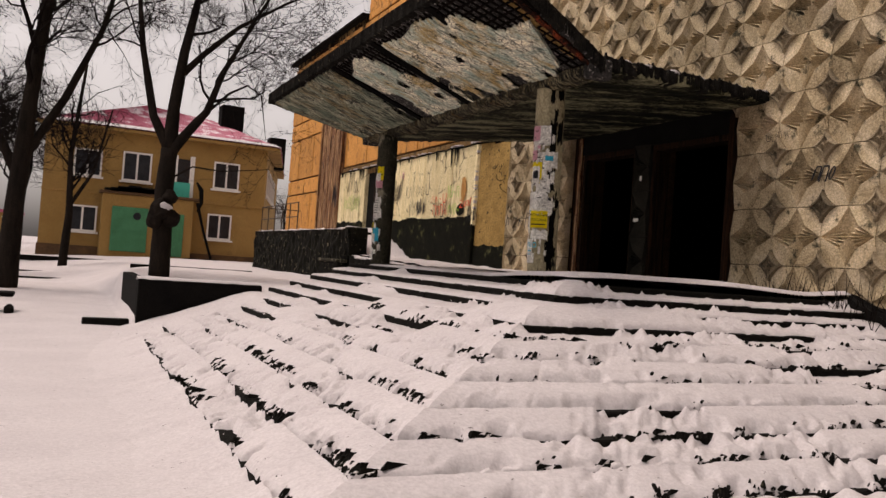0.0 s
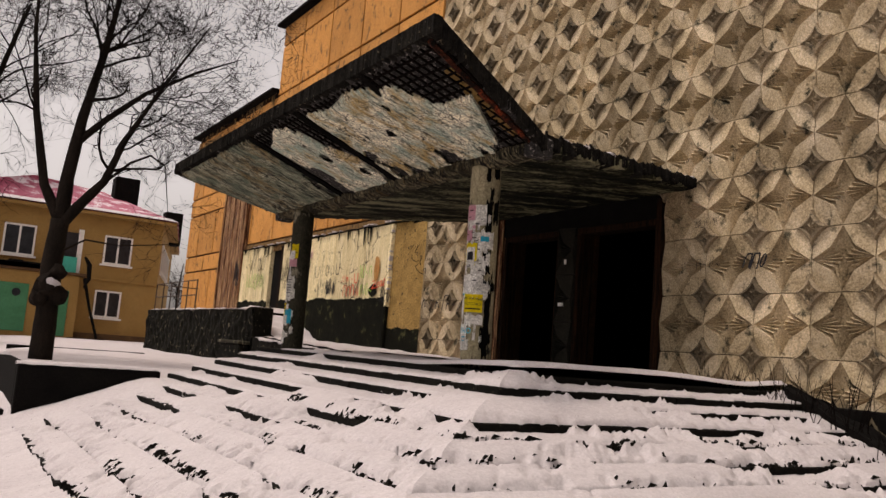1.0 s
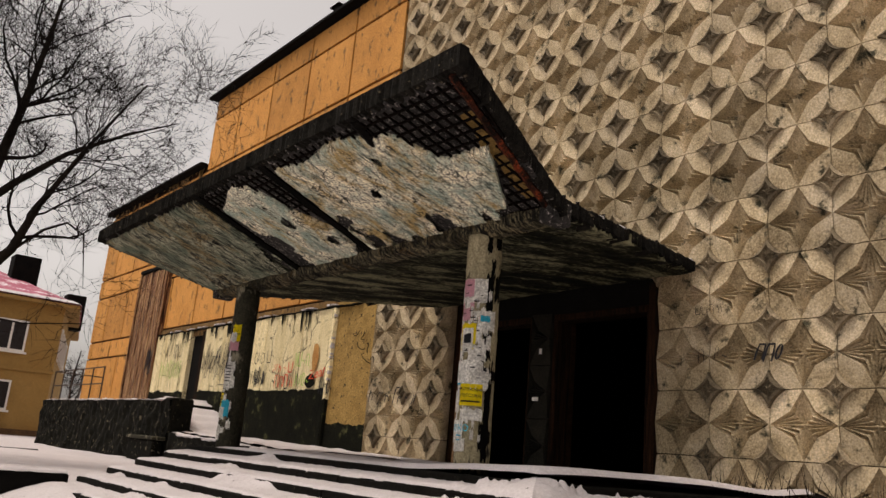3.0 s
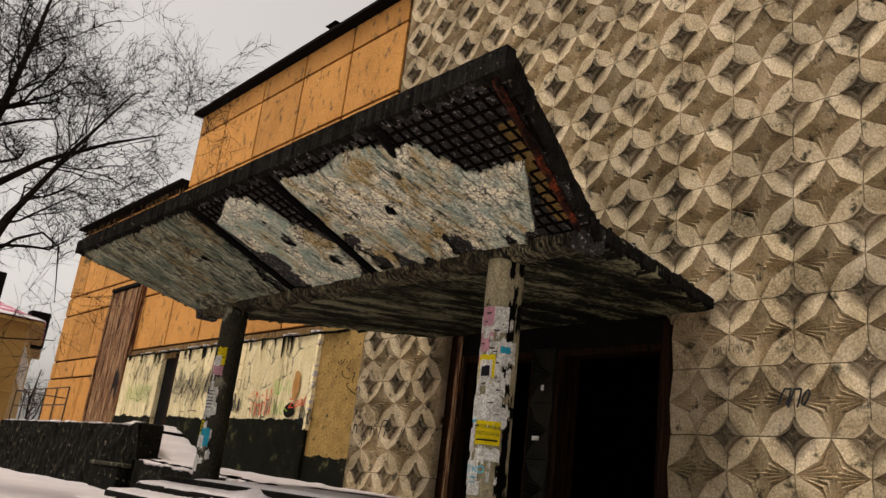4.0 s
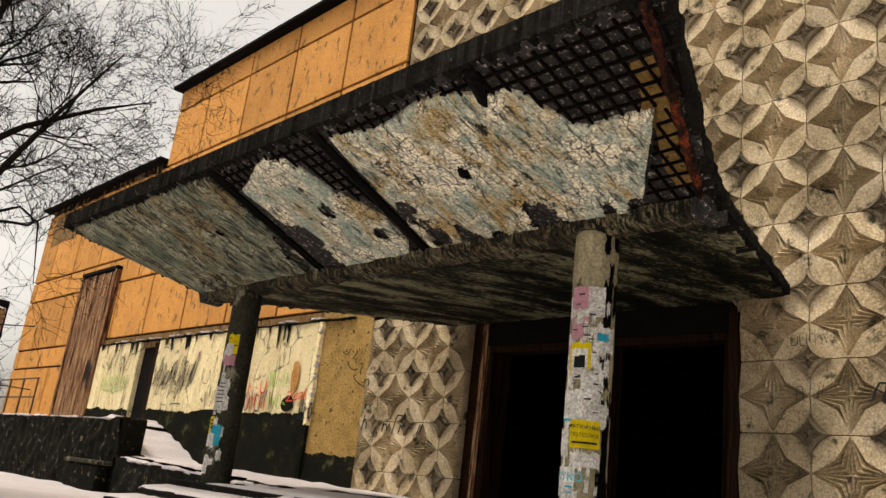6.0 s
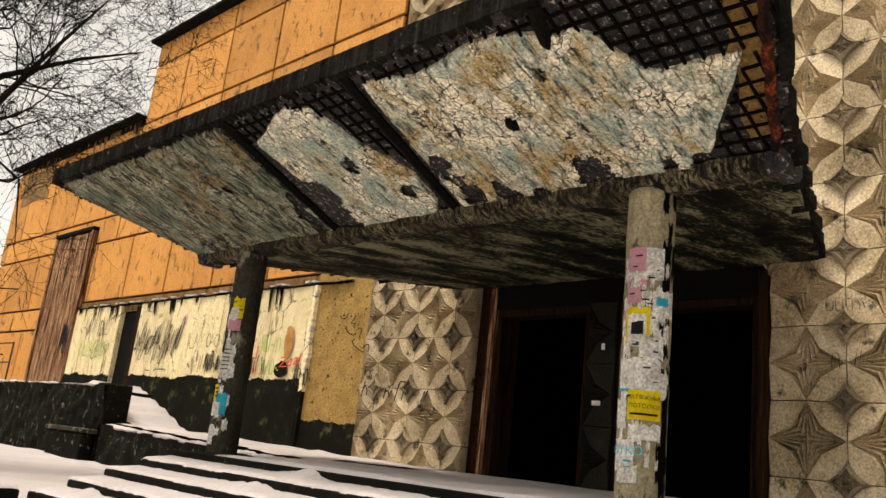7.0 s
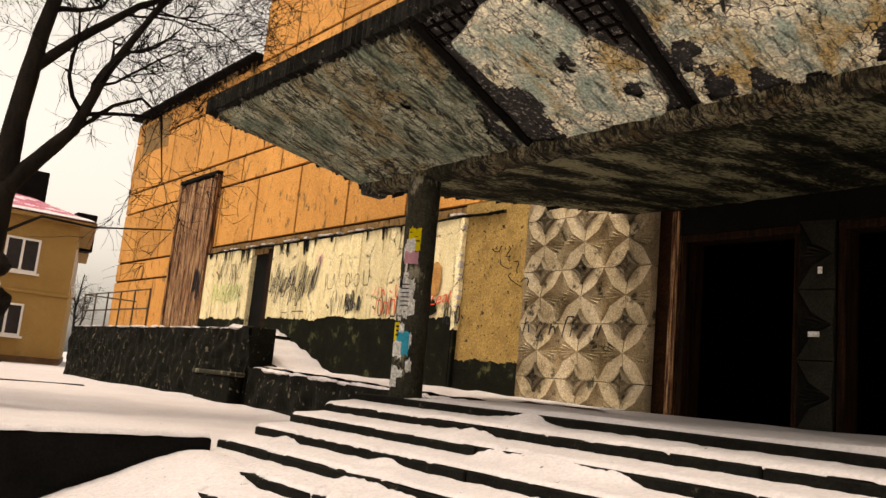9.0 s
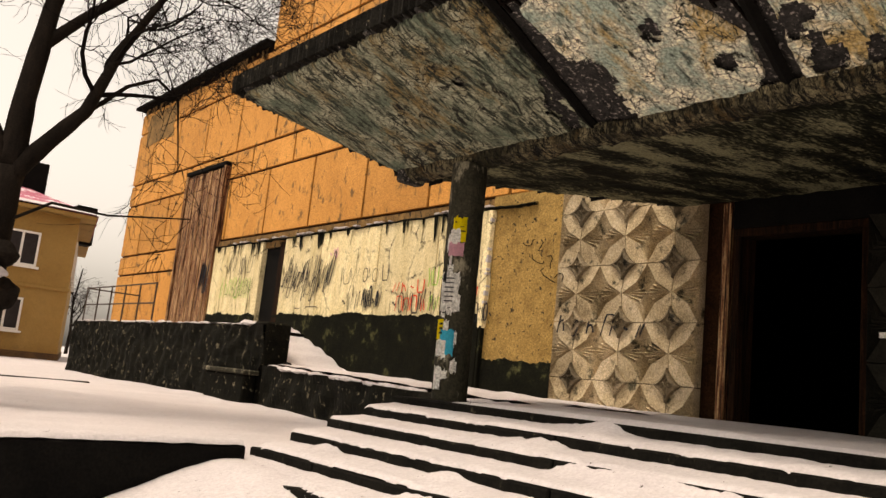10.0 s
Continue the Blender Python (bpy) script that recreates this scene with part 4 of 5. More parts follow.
# low path wall from the platform to the stair
path = thing("low_path_wall", "low black wall edging the snowy path along the facade", "wall", kind="structure")
bm = bmesh.new()
rows = []
for k in range(70):
    y = END_Y - 0.3 + (TY0 - END_Y + 0.3) * k / 69
    top = 1.40 + 0.18 * k / 69 + 0.05 * nz(y * 1.7, 5)
    x = 6.2 + 1.2 * k / 69
    rows.append([(x + 0.08 * nz(y * 2, z * 3), y, z) for z in np.linspace(0.3, top, 9)] + [(x + 0.35, y, top + 0.02 * nz(y * 3, 2)), (FX, y, top + 0.02)])
sheet(bm, rows)
part("wall_face", bm, STONE, path)
bm = bmesh.new()
sheet(bm, [[(6.25 + 1.2 * k / 69 + 0.25 + 0.16 * nz(k * 0.35, 9) + (2.75 - 1.2 * k / 69) * j / 12, END_Y - 0.3 + (TY0 - END_Y + 0.3) * k / 69, 1.46 + 0.17 * k / 69 + 0.03 * nz(k * 0.2, j * 0.5) + 0.02 * ease(0, 3, j)) for j in range(13)] for k in range(70)])
tagged(mesh_ob("path_snow", bm, SNOW, smooth=True), "snow on the path by the facade", "snow", kind="stuff")
rail = thing("railing", "thin rusty iron railing at the terrace's far end", "railing")
ry = np.linspace(34.0, 28.4, 6)
for y in ry:
    bm = bmesh.new()
    add_tube(bm, [(TX + 0.2, y, TZ - 0.02), (TX + 0.2, y, TZ + 1.02)], [0.022, 0.022], 6)
    part("post", bm, IRON, rail)
for z in (TZ + 1.0, TZ + 0.5):
    bm = bmesh.new()
    add_tube(bm, [(TX + 0.2, y, z + 0.01 * nz(y, z)) for y in ry], [0.02] * 6, 6)
    part("rail", bm, IRON, rail)
bm = bmesh.new()
add_tube(bm, [(TX + 0.2, 34.0, TZ + 1.0), (FX - 0.1, 34.0, TZ + 1.0)], [0.02, 0.02], 6)
part("rail", bm, IRON, rail)

# ---- graffiti wall: cream slabs, stripped patch, mouldy plinth ----
CREAMS = [(28.9, 28.02), (28.0, 26.16), (25.04, 23.42), (23.40, 21.22), (21.20, 19.40), (19.38, 18.05)]
for k, (yb, ya) in enumerate(CREAMS):
    bm = bmesh.new()
    d = 0.012 * nz(k * 3.7, 1)
    add_box(bm, FX - 0.09 + d, FX + 0.07, ya, yb, 1.5, 4.55 + 0.05 * nz(k * 2.1, 4), bevel=0.012)
    part("render_slab", bm, CREAM, wall, "cream rendered slab with streaks")
part("stripped_patch", box_bm(FX - 0.03, BX0 - 0.002, TILE_END + 0.01, 18.04, 1.4, 4.78), ROUGHCAST, wall, "stripped brown render")
# Black panel; the dark of the doorway opening is put into its colour.
part("recess", box_bm(FX + 0.04, BX0 - 0.002, 25.05, 26.15, 1.5, 4.5), BLACK, wall)
part("recess_post", box_bm(FX - 0.05, FX + 0.04, 25.12, 25.36, 2.4, 4.5, bevel=0.01), DARKWOOD, wall)
part("stained_band", box_bm(FX - 0.015, BX0 - 0.002, 18.045, 28.9, 4.4, 4.745), BAND, wall, "brown stained band above the cream slabs")
# ragged ledge above the slabs, with torn edge at the near end
bm = bmesh.new()
rows = []
for k in range(160):
    y = 17.0 + 12.0 * k / 159
    r = 0.05 * nz(y * 1.3, 1) + 0.035 * nz(y * 5, 4) + 0.02 * nz(y * 17, 4)
    rows.append([(FX - 0.02, y, 4.54 + r), (FX - 0.13 + r, y, 4.555 + r), (FX - 0.11 + r, y, 4.575 + 1.6 * r), (FX - 0.0, y, 4.60 + r)])
sheet(bm, rows)
part("broken_ledge", bm, MOULD, wall, "crumbling dark ledge")
bm = bmesh.new()
for k in range(40):
    y = 18.0 + 10.5 * random.random() ** 1.6
    w = 0.03 + 0.14 * random.random()
    add_box(bm, FX - 0.14, FX - 0.03, y, y + w, 4.585, 4.60 + 0.03 * random.random(), bevel=0.006)
tagged(mesh_ob("ledge_snow", bm, SNOW), "specks of snow on the broken ledge", "snow", kind="stuff")
bm = bmesh.new()
rows = []
for k in range(60):
    z = 2.55 + 1.98 * k / 59
    w = 0.05 * nz(z * 2.6, 2) + 0.04 * nz(z * 8, 3)
    rows.append([(FX - 0.02, 17.98 + w, z), (FX - 0.11, 17.99 + w, z), (FX - 0.115 - 0.4 * abs(w), 18.06 + w * 0.6, z), (FX - 0.10, 18.14 + w * 0.3, z)])
sheet(bm, rows)
part("broken_edge", bm, CREAM, wall, "torn edge of the render")
bm = bmesh.new()
for k in range(26):
    z = 2.6 + 1.8 * k / 26 + 0.05 * nz(k, 2)
    w = 0.05 * nz(z * 2.6, 2) + 0.04 * nz(z * 8, 3)
    if nz(k * 0.9, 7) > 0.08:
        add_box(bm, FX - 0.13, FX - 0.04, 17.97 + w, 18.0 + w + 0.04 * random.random(), z, z + 0.03 + 0.05 * random.random(), bevel=0.01)
tagged(mesh_ob("edge_snow", bm, SNOW), "snow caught in the torn render edge", "snow", kind="stuff")
# mouldy plinth, ragged along its top
bm = bmesh.new()
rows = []
for k in range(260):
    y = 16.46 + 12.44 * k / 259
    top = (2.76 + 0.10 * nz(y * 0.8, 2) + 0.06 * nz(y * 3, 5)) if y > 18.05 else 2.05 + 0.06 * nz(y * 3, 5)
    if 25.05 < y < 26.15:
        top = 2.2
    x = FX - (0.098 if y > 18.05 else 0.04)
    rows.append([(x - 0.02, y, 1.35), (x - 0.012, y, 1.9), (x - 0.008, y, top - 0.12 + 0.05 * nz(y * 9, 3)), (x - 0.004, y, top + 0.05 * nz(y * 14, 8)), (x + 0.02, y, top + 0.05 * nz(y * 14, 8))])
sheet(bm, rows)
part("mouldy_plinth", bm, MOULD, wall, "black mouldy damp plinth")

# tall boarded window
shutter = thing("boarded_window", "tall window boarded with peeling rust-brown planks", "window", kind="structure")
for k in range(9):
    y0 = 29.02 + 0.275 * k
    bm = bmesh.new()
    add_box(bm, FX - 0.09 - 0.02 * (k % 2), FX + 0.02, y0 + 0.01, y0 + 0.265, 2.36, 6.85 + 0.05 * nz(k * 1.3, 3), bevel=0.01)
    part("plank", bm, OLDWOOD, shutter)
part("frame_head", box_bm(FX - 0.16, FX + 0.03, 28.92, 31.6, 6.88, 7.0, bevel=0.02), BLACK, shutter)
for y in (28.92, 31.5):
    part("frame_side", box_bm(FX - 0.15, FX + 0.03, y, y + 0.1, 2.36, 6.88, bevel=0.015), OLDWOOD, shutter)

# ---- graffiti: brushed strokes standing on the slabs ----
def scrawl(y0, y1, z0, z1, marks, width, material, seed, lean=0.0, label="scrawled spray-paint tag on the cream wall", off=0.112, ragged=0.15):
    """A row of tall stems, arches, hooks and loops between y1 and y0, drawn as ribbons."""
    rnd = random.Random(seed)
    tag = thing("graffiti", label, "graffiti")
    step = (y1 - y0) / marks
    lines = []
    for k in range(marks):
        c = y1 - step * (k + 0.5)
        h0, h1 = z0 + (z1 - z0) * ragged * rnd.random(), z1 - (z1 - z0) * ragged * 1.5 * rnd.random()
        w, kind = step * rnd.uniform(0.55, 0.95), rnd.choice("saahulz")
        T = [i / 12 for i in range(13)]
        if kind == "s":
            lines.append([(0.1 * math.sin(5 * t), t) for t in T])
            lines.append([(0.5 + 0.1 * math.sin(4 * t + 1), 0.05 + 0.8 * t) for t in T])
        elif kind == "a":
            lines.append([(-0.5 * math.cos(math.pi * t), min(1, 1.25 * math.sin(math.pi * t) ** 0.6)) for t in T])
            if rnd.random() < 0.6:
                lines.append([(-0.35 + 0.7 * t, 0.4 + 0.08 * math.sin(6 * t)) for t in T])
        elif kind == "h":
            lines.append([(-0.4, 1 - t) for t in T])
            lines.append([(-0.4 + 0.8 * t, 0.5 + 0.3 * math.sin(math.pi * t) - 0.4 * t * t) for t in T])
        elif kind == "u":
            lines.append([(-0.5 * math.cos(math.pi * t), 1 - min(1, 1.3 * math.sin(math.pi * t) ** 0.6)) for t in T])
        elif kind == "l":
            lines.append([(0.38 * math.cos(math.tau * t), 0.5 + 0.48 * math.sin(math.tau * t)) for t in T])
        else:
            lines.append([(-0.4 + 0.8 * t, (0.1, 0.95, 0.2, 1.0)[min(3, int(t * 3.99))]) for t in T[::4]])
        n = 1 if kind in "aulz" else 2
        for q in range(len(lines) - n, len(lines)):
            if q >= 0 and lines[q] and len(lines[q][0]) == 2:
                lines[q] = [Vector((FX - off - 0.0004 * (k % 5), c - w * p - lean * (z - 0.5) * (z1 - z0), h0 + (h1 - h0) * z, )) for p, z in lines[q]]
    for pts in lines:
        if not isinstance(pts[0], Vector):
            continue
        r = width * rnd.uniform(0.7, 1.25)
        L, R = [], []
        for i, p in enumerate(pts):
            d = (pts[min(i + 1, len(pts) - 1)] - pts[max(i - 1, 0)])
            d = d.normalized() if d.length > 1e-6 else Vector((0, 0, 1))
            e = Vector((0, -d.z, d.y)) * r * (0.75 + 0.35 * nz(i * 0.7, seed, len(L)))
            L.append(p - e)
            R.append(p + e)
        bm = bmesh.new()
        sheet(bm, [L, R])
        part("stroke", bm, material, tag)
    return tag


def sprayed_word(text, y, z, size, material, label):
    """Readable sprayed lettering, flat on the cream slabs; y is its middle."""
    cu = bpy.data.curves.new("graffiti", "FONT")
    cu.body, cu.size, cu.align_x, cu.align_y, cu.shear = text, size, "CENTER", "CENTER", 0.12
    tmp = bpy.data.objects.new("graffiti", cu)
    scene.collection.objects.link(tmp)
    bpy.context.view_layer.update()
    me = bpy.data.meshes.new_from_object(tmp.evaluated_get(bpy.context.evaluated_depsgraph_get()))
    bpy.data.objects.remove(tmp)
    for v in me.vertices:
        v.co = (FX - 0.1135, y - v.co.x * 1.25, z + v.co.y + 0.03 * math.sin(v.co.x * 9))
    me.materials.clear()
    me.materials.append(material)
    return tagged(new("graffiti", me), label, "graffiti")


scrawl(26.55, 28.45, 3.75, 4.35, 7, 0.018, INK, 1, 0.1)
scrawl(26.5, 28.2, 3.15, 3.75, 8, 0.013, SPRAYGREEN, 41, 0.1, "thin faded green tag on the cream wall")
scrawl(26.4, 27.6, 3.2, 3.7, 5, 0.012, INK, 42, 0.1)
scrawl(22.75, 24.95, 3.05, 4.22, 13, 0.017, INK, 2, 0.15, "tall black sprayed tag with long drips on the cream wall", ragged=0.28)
scrawl(22.9, 24.8, 3.2, 4.1, 11, 0.011, INK, 12, 0.15, "tall black sprayed tag with long drips on the cream wall", ragged=0.3)
scrawl(24.2, 24.6, 4.25, 4.42, 2, 0.016, INK, 44)
scrawl(23.2, 24.4, 2.88, 2.93, 2, 0.012, INK, 45)
scrawl(20.7, 22.4, 3.38, 3.75, 5, 0.012, INK, 3)
scrawl(20.9, 22.35, 2.82, 3.3, 6, 0.016, INK, 4)
scrawl(21.0, 21.6, 2.85, 3.32, 5, 0.026, INK, 46)
scrawl(19.3, 20.6, 2.78, 3.25, 6, 0.018, INK, 6)
scrawl(19.6, 20.6, 3.15, 3.42, 4, 0.018, RED, 5)
scrawl(19.55, 20.45, 2.80, 3.12, 4, 0.020, RED, 48)
scrawl(18.85, 19.6, 3.25, 3.62, 4, 0.016, SPRAYGREEN, 7)
scrawl(18.8, 19.5, 2.80, 3.15, 4, 0.018, SPRAYGREEN, 49)
scrawl(17.75, 18.35, 2.62, 2.98, 5, 0.018, INK, 9)
scrawl(22.65, 23.0, 3.95, 4.2, 3, 0.016, PINK, 10)
scrawl(28.95, 29.6, 3.3, 4.3, 4, 0.03, INK, 51, 0.1, "black sprayed tag on the peeling boards", 0.135)
sprayed_word("Zeal", 18.5, 3.10, 0.30, RED, "red sprayed word on the cream wall")
bm = bmesh.new()
for zc, r in ((3.45, 0.16), (3.62, 0.13), (3.3, 0.12)):
    ring = [bm.verts.new((FX - 0.1128, 18.62 + 0.9 * r * math.cos(t) * (1 + 0.4 * nz(t, zc)), zc + r * 1.3 * math.sin(t) * (1 + 0.4 * nz(t, zc, 4)))) for t in np.linspace(0, math.tau, 20)[:-1]]
    bm.faces.new(ring)
    for v in ring:
        v.co.x -= 0.0005 * zc
tagged(mesh_ob("graffiti", bm, RUSTWASH), "rusty orange sprayed blot on the cream wall", "graffiti")

# ---- the far house ----
house = thing("house", "two-storey ochre house with a magenta sheet roof and white windows", "house")
HA, HB, HC, HD = Vector((-0.95, 47.6, 0)), Vector((10.62, 47.6, 0)), Vector((15.2, 64, 0)), Vector((4, 66, 0))
EAVE = 7.35


def prism(pts, z0, z1):
    bm = bmesh.new()
    lo = [bm.verts.new((p.x, p.y, z0)) for p in pts]
    hi = [bm.verts.new((p.x, p.y, z1)) for p in pts]
    bm.faces.new(lo[::-1])
    bm.faces.new(hi)
    for k in range(len(pts)):
        bm.faces.new((lo[k], lo[(k + 1) % len(pts)], hi[(k + 1) % len(pts)], hi[k]))
    return bm


part("wall", prism([HA, HB, HC, HD], 0.2, EAVE), HOUSE, house)
part("plinth", prism([HA + Vector((-0.06, -0.06, 0)), HB + Vector((0.06, -0.06, 0)), HC + Vector((0.06, 0, 0)), HD], 0.0, 1.15), HBASE, house)
part("string_course", box_bm(-0.98, 10.66, 47.52, 47.6, 3.95, 4.1, bevel=0.01), HOUSE, house)
part("eave", prism([HA + Vector((-0.5, -0.55, 0)), HB + Vector((0.55, -0.55, 0)), HC + Vector((0.6, 0.4, 0)), HD + Vector((-0.4, 0.4, 0))], EAVE, EAVE + 0.16), HOUSE, house)
RA, RB = Vector((4.4, 53.5, 9.9)), Vector((8.6, 56, 9.9))
EA, EB, EC, ED = [p + Vector((0, 0, EAVE + 0.165)) for p in (HA + Vector((-0.55, -0.6, 0)), HB + Vector((0.6, -0.6, 0)), HC + Vector((0.6, 0.4, 0)), HD + Vector((-0.4, 0.4, 0)))]


def ribbed(a, b, ra, rb, n):
    """Corrugated roof plane from the eave a-b up to the ridge ra-rb."""
    bm = bmesh.new()
    nrm = (b - a).cross(ra - a).normalized()
    lo, hi = [], []
    for k in range(n + 1):
        t = k / n
        h = nrm * (0.05 if k % 2 else 0)
        lo.append(a + (b - a) * t + h)
        hi.append(ra + (rb - ra) * t + h)
    sheet(bm, [lo, hi])
    return bm


part("roof", ribbed(EA, EB, RA, RB, 120), ROOF, house, "magenta corrugated roof dusted with snow")
part("roof", ribbed(EB, EC, RB, RB + Vector((0.02, 0.02, 0)), 120), ROOF, house)
part("roof", ribbed(ED, EA, RA + Vector((0, 0.02, 0)), RA, 120), ROOF, house)
part("roof", ribbed(EC, ED, RB + Vector((0, 0.02, 0)), RA + Vector((0, 0.02, 0)), 60), ROOF, house)
bm = bmesh.new()
sheet(bm, [[EA + (EB - EA) * k / 90 + (RA + (RB - RA) * k / 90 - EA - (EB - EA) * k / 90) * t + Vector((0, -0.02, 0.07)) for k in range(91)] for t in (0.0, 0.05, 0.10)])
tagged(mesh_ob("roof_snow", bm, SNOW), "strip of snow along the roof's eave", "snow", kind="stuff")
part("chimney", box_bm(8.75, 10.15, 53, 54.2, 7.6, 10.6, bevel=0.03), BLACK, house, "black chimney stack")
part("chimney", box_bm(12.6, 13.7, 56, 57, 7.2, 9.35, bevel=0.03), BLACK, house, "black chimney stack")


def house_window(y, x0, x1, z0, z1, parent, m=None, mullions=1):
    w = part("window", box_bm(x0, x1, y - 0.03, y + 0.05, z0, z1, m=m), PANE, parent)
    t = 0.09
    for a, b, c, d in ((x0 - t, x0, z0 - t, z1 + t), (x1, x1 + t, z0 - t, z1 + t), (x0, x1, z1, z1 + t), (x0, x1, z0 - t, z0)):
        part("frame", box_bm(a, b, y - 0.07, y + 0.02, c, d, m=m), WHITE, w)
    for k in range(mullions):
        xm = x0 + (x1 - x0) * (k + 1) / (mullions + 1)
        part("mullion", box_bm(xm - 0.05, xm + 0.05, y - 0.065, y + 0.0, z0, z1, m=m), WHITE, w)
    part("sill", box_bm(x0 - 0.2, x1 + 0.2, y - 0.16, y + 0.0, z0 - t - 0.1, z0 - t - 0.003, m=m), WHITE, w)


for x0, x1, z0, z1 in ((0.55, 1.75, 4.95, 6.2), (2.95, 4.25, 4.9, 6.3), (7.75, 9.0, 4.95, 6.3), (0.45, 1.7, 2.0, 3.2), (7.6, 8.75, 2.1, 3.35)):
    house_window(47.6, x0, x1, z0, z1, house)
sv = (HC - HB).normalized()
sm = Matrix(((sv.x, -sv.y, 0, HB.x), (sv.y, sv.x, 0, HB.y), (0, 0, 1, 0), (0, 0, 0, 1)))
for k in range(5):
    house_window(0.0, 1.3 + 2.3 * k, 2.3 + 2.3 * k, 4.9, 6.3, house, m=sm, mullions=0)
# porch block with balcony and doors
part("porch", box_bm(1.95, 6.55, 46.4, 47.6, 0.3, 4.0, bevel=0.03), HOUSE, house)
d = part("green_door", box_bm(2.45, 4.25, 46.32, 46.42, 1.0, 3.35, bevel=0.02), GREEN, house, "wide green door with a round window")
bm = bmesh.new()
add_tube(bm, [(3.7, 46.30, 2.9), (3.7, 46.36, 2.9)], [0.2, 0.2], 16)
part("porthole", bm, PANE, d)
part("cross_rail", box_bm(2.45, 4.25, 46.29, 46.33, 2.0, 2.08), GREEN, d)
part("green_door", box_bm(5.35, 6.1, 46.32, 46.42, 0.9, 3.2, bevel=0.02), GREEN, house, "narrow green door")
part("balcony_door", box_bm(5.55, 6.35, 47.5, 47.62, 4.2, 6.3), PANE, house)
for x in (5.45, 6.35):
    part("door_frame", box_bm(x, x + 0.25, 47.48, 47.63, 4.2, 6.5, bevel=0.01), WHITE, house)
part("balcony_panel", box_bm(5.5, 6.4, 47.3, 47.36, 4.15, 5.0, bevel=0.01), TEAL, house, "turquoise balcony panel")
part("balcony_slab", box_bm(1.8, 6.9, 46.3, 47.6, 4.003, 4.14, bevel=0.02), HBASE, house)
bm = bmesh.new()
for k in range(24):
    a = random.random() * math.tau
    add_box(bm, 1.9 + 2.2 * random.random(), 2.5 + 2.4 * random.random(), 46.2, 46.6, 4.14, 4.2 + 0.3 * random.random(), bevel=0.03)
part("porch_rubble", bm, BLACK, house)
bm = bmesh.new()
add_tube(bm, [(6.7, 46.2, 3.9), (7.1, 46.1, 2.4), (7.6, 46.0, 0.9)], [0.09, 0.07, 0.07], 6)
add_tube(bm, [(6.2, 46.0, 0.75), (8.0, 46.0, 0.75)], [0.14, 0.14], 6)
add_tube(bm, [(6.6, 46.2, 5.0), (6.85, 46.15, 4.6), (6.9, 46.1, 3.9), (6.7, 46.1, 3.4)], [0.06, 0.13, 0.11, 0.05], 7)
part("fallen_pipe", bm, BLACK, house, "black bent downpipe and creeper")


# ---- bare trees ----
def tree(name, base, stems, seed, label, depth=5, twig_sides=3, spread=1.0, n_kids=(4, 7), min_r=0.0045):
    """stems: list of (points, start radius, end radius). Limbs grow from the stems, twigs from the limbs."""
    rnd = random.Random(seed)
    t = thing(name, label, "tree")
    trunk, twig = bmesh.new(), bmesh.new()

    def grow(p, d, length, r, level):
        n = 6 if level < 4 else 4
        pts, rr = [Vector(p)], [r]
        for k in range(n):
            d = (d + Vector((rnd.gauss(0, 0.24), rnd.gauss(0, 0.24), rnd.gauss(0.02, 0.22)))).normalized()
            pts.append(pts[-1] + d * length / n)
            rr.append(r * (1 - 0.62 * (k + 1) / n))
        add_tube(twig, pts, rr, 6 if r > 0.03 else twig_sides)
        if level >= depth:
            return
        for k in range(rnd.randint(*n_kids)):
            f = rnd.uniform(0.25, 1.0)
            i = min(n - 1, int(f * n))
            q = pts[i].lerp(pts[i + 1], f * n - i)
            axis_ = d.orthogonal().normalized()
            axis_.rotate(Matrix.Rotation(rnd.uniform(0, math.tau), 3, d))
            nd = (d * rnd.uniform(0.5, 1.0) + axis_ * rnd.uniform(0.5, 1.0) * spread + Vector((0, 0, 0.12))).normalized()
            nr = max(min_r, rr[i] * rnd.uniform(0.45, 0.65))
            grow(q, nd, length * rnd.uniform(0.5, 0.72), nr, level + 1)

    for pts, r0, r1, kids in stems:
        pts = [Vector(base) + Vector(p) for p in pts]
        dense, rr = [], []
        for a, b in zip(pts, pts[1:]):
            for k in range(4):
                dense.append(a.lerp(b, k / 4) + 0.02 * r0 / 0.2 * Vector((nz(len(dense), seed), nz(seed, len(dense)), 0)))
        dense.append(pts[-1])
        for k in range(len(dense)):
            rr.append((r0 + (r1 - r0) * k / (len(dense) - 1)) * (1 + 0.10 * nz(k * 0.6, seed)))
        add_tube(trunk, dense, rr, 12)
        for k in range(kids):
            f = rnd.uniform(0.45, 1.0)
            i = min(len(dense) - 2, int(f * (len(dense) - 1)))
            d = (dense[i + 1] - dense[i]).normalized()
            side = d.orthogonal().normalized()
            side.rotate(Matrix.Rotation(rnd.uniform(0, math.tau), 3, d))
            nd = (d * 0.7 + side * rnd.uniform(0.5, 1.0) + Vector((0, 0, 0.15))).normalized()
            grow(dense[i], nd, rnd.uniform(1.1, 2.1) * spread, rr[i] * 0.42, 2)
    part("trunk", trunk, BARK, t, smooth=True)
    part("crown", twig, TWIG, t)
    return t


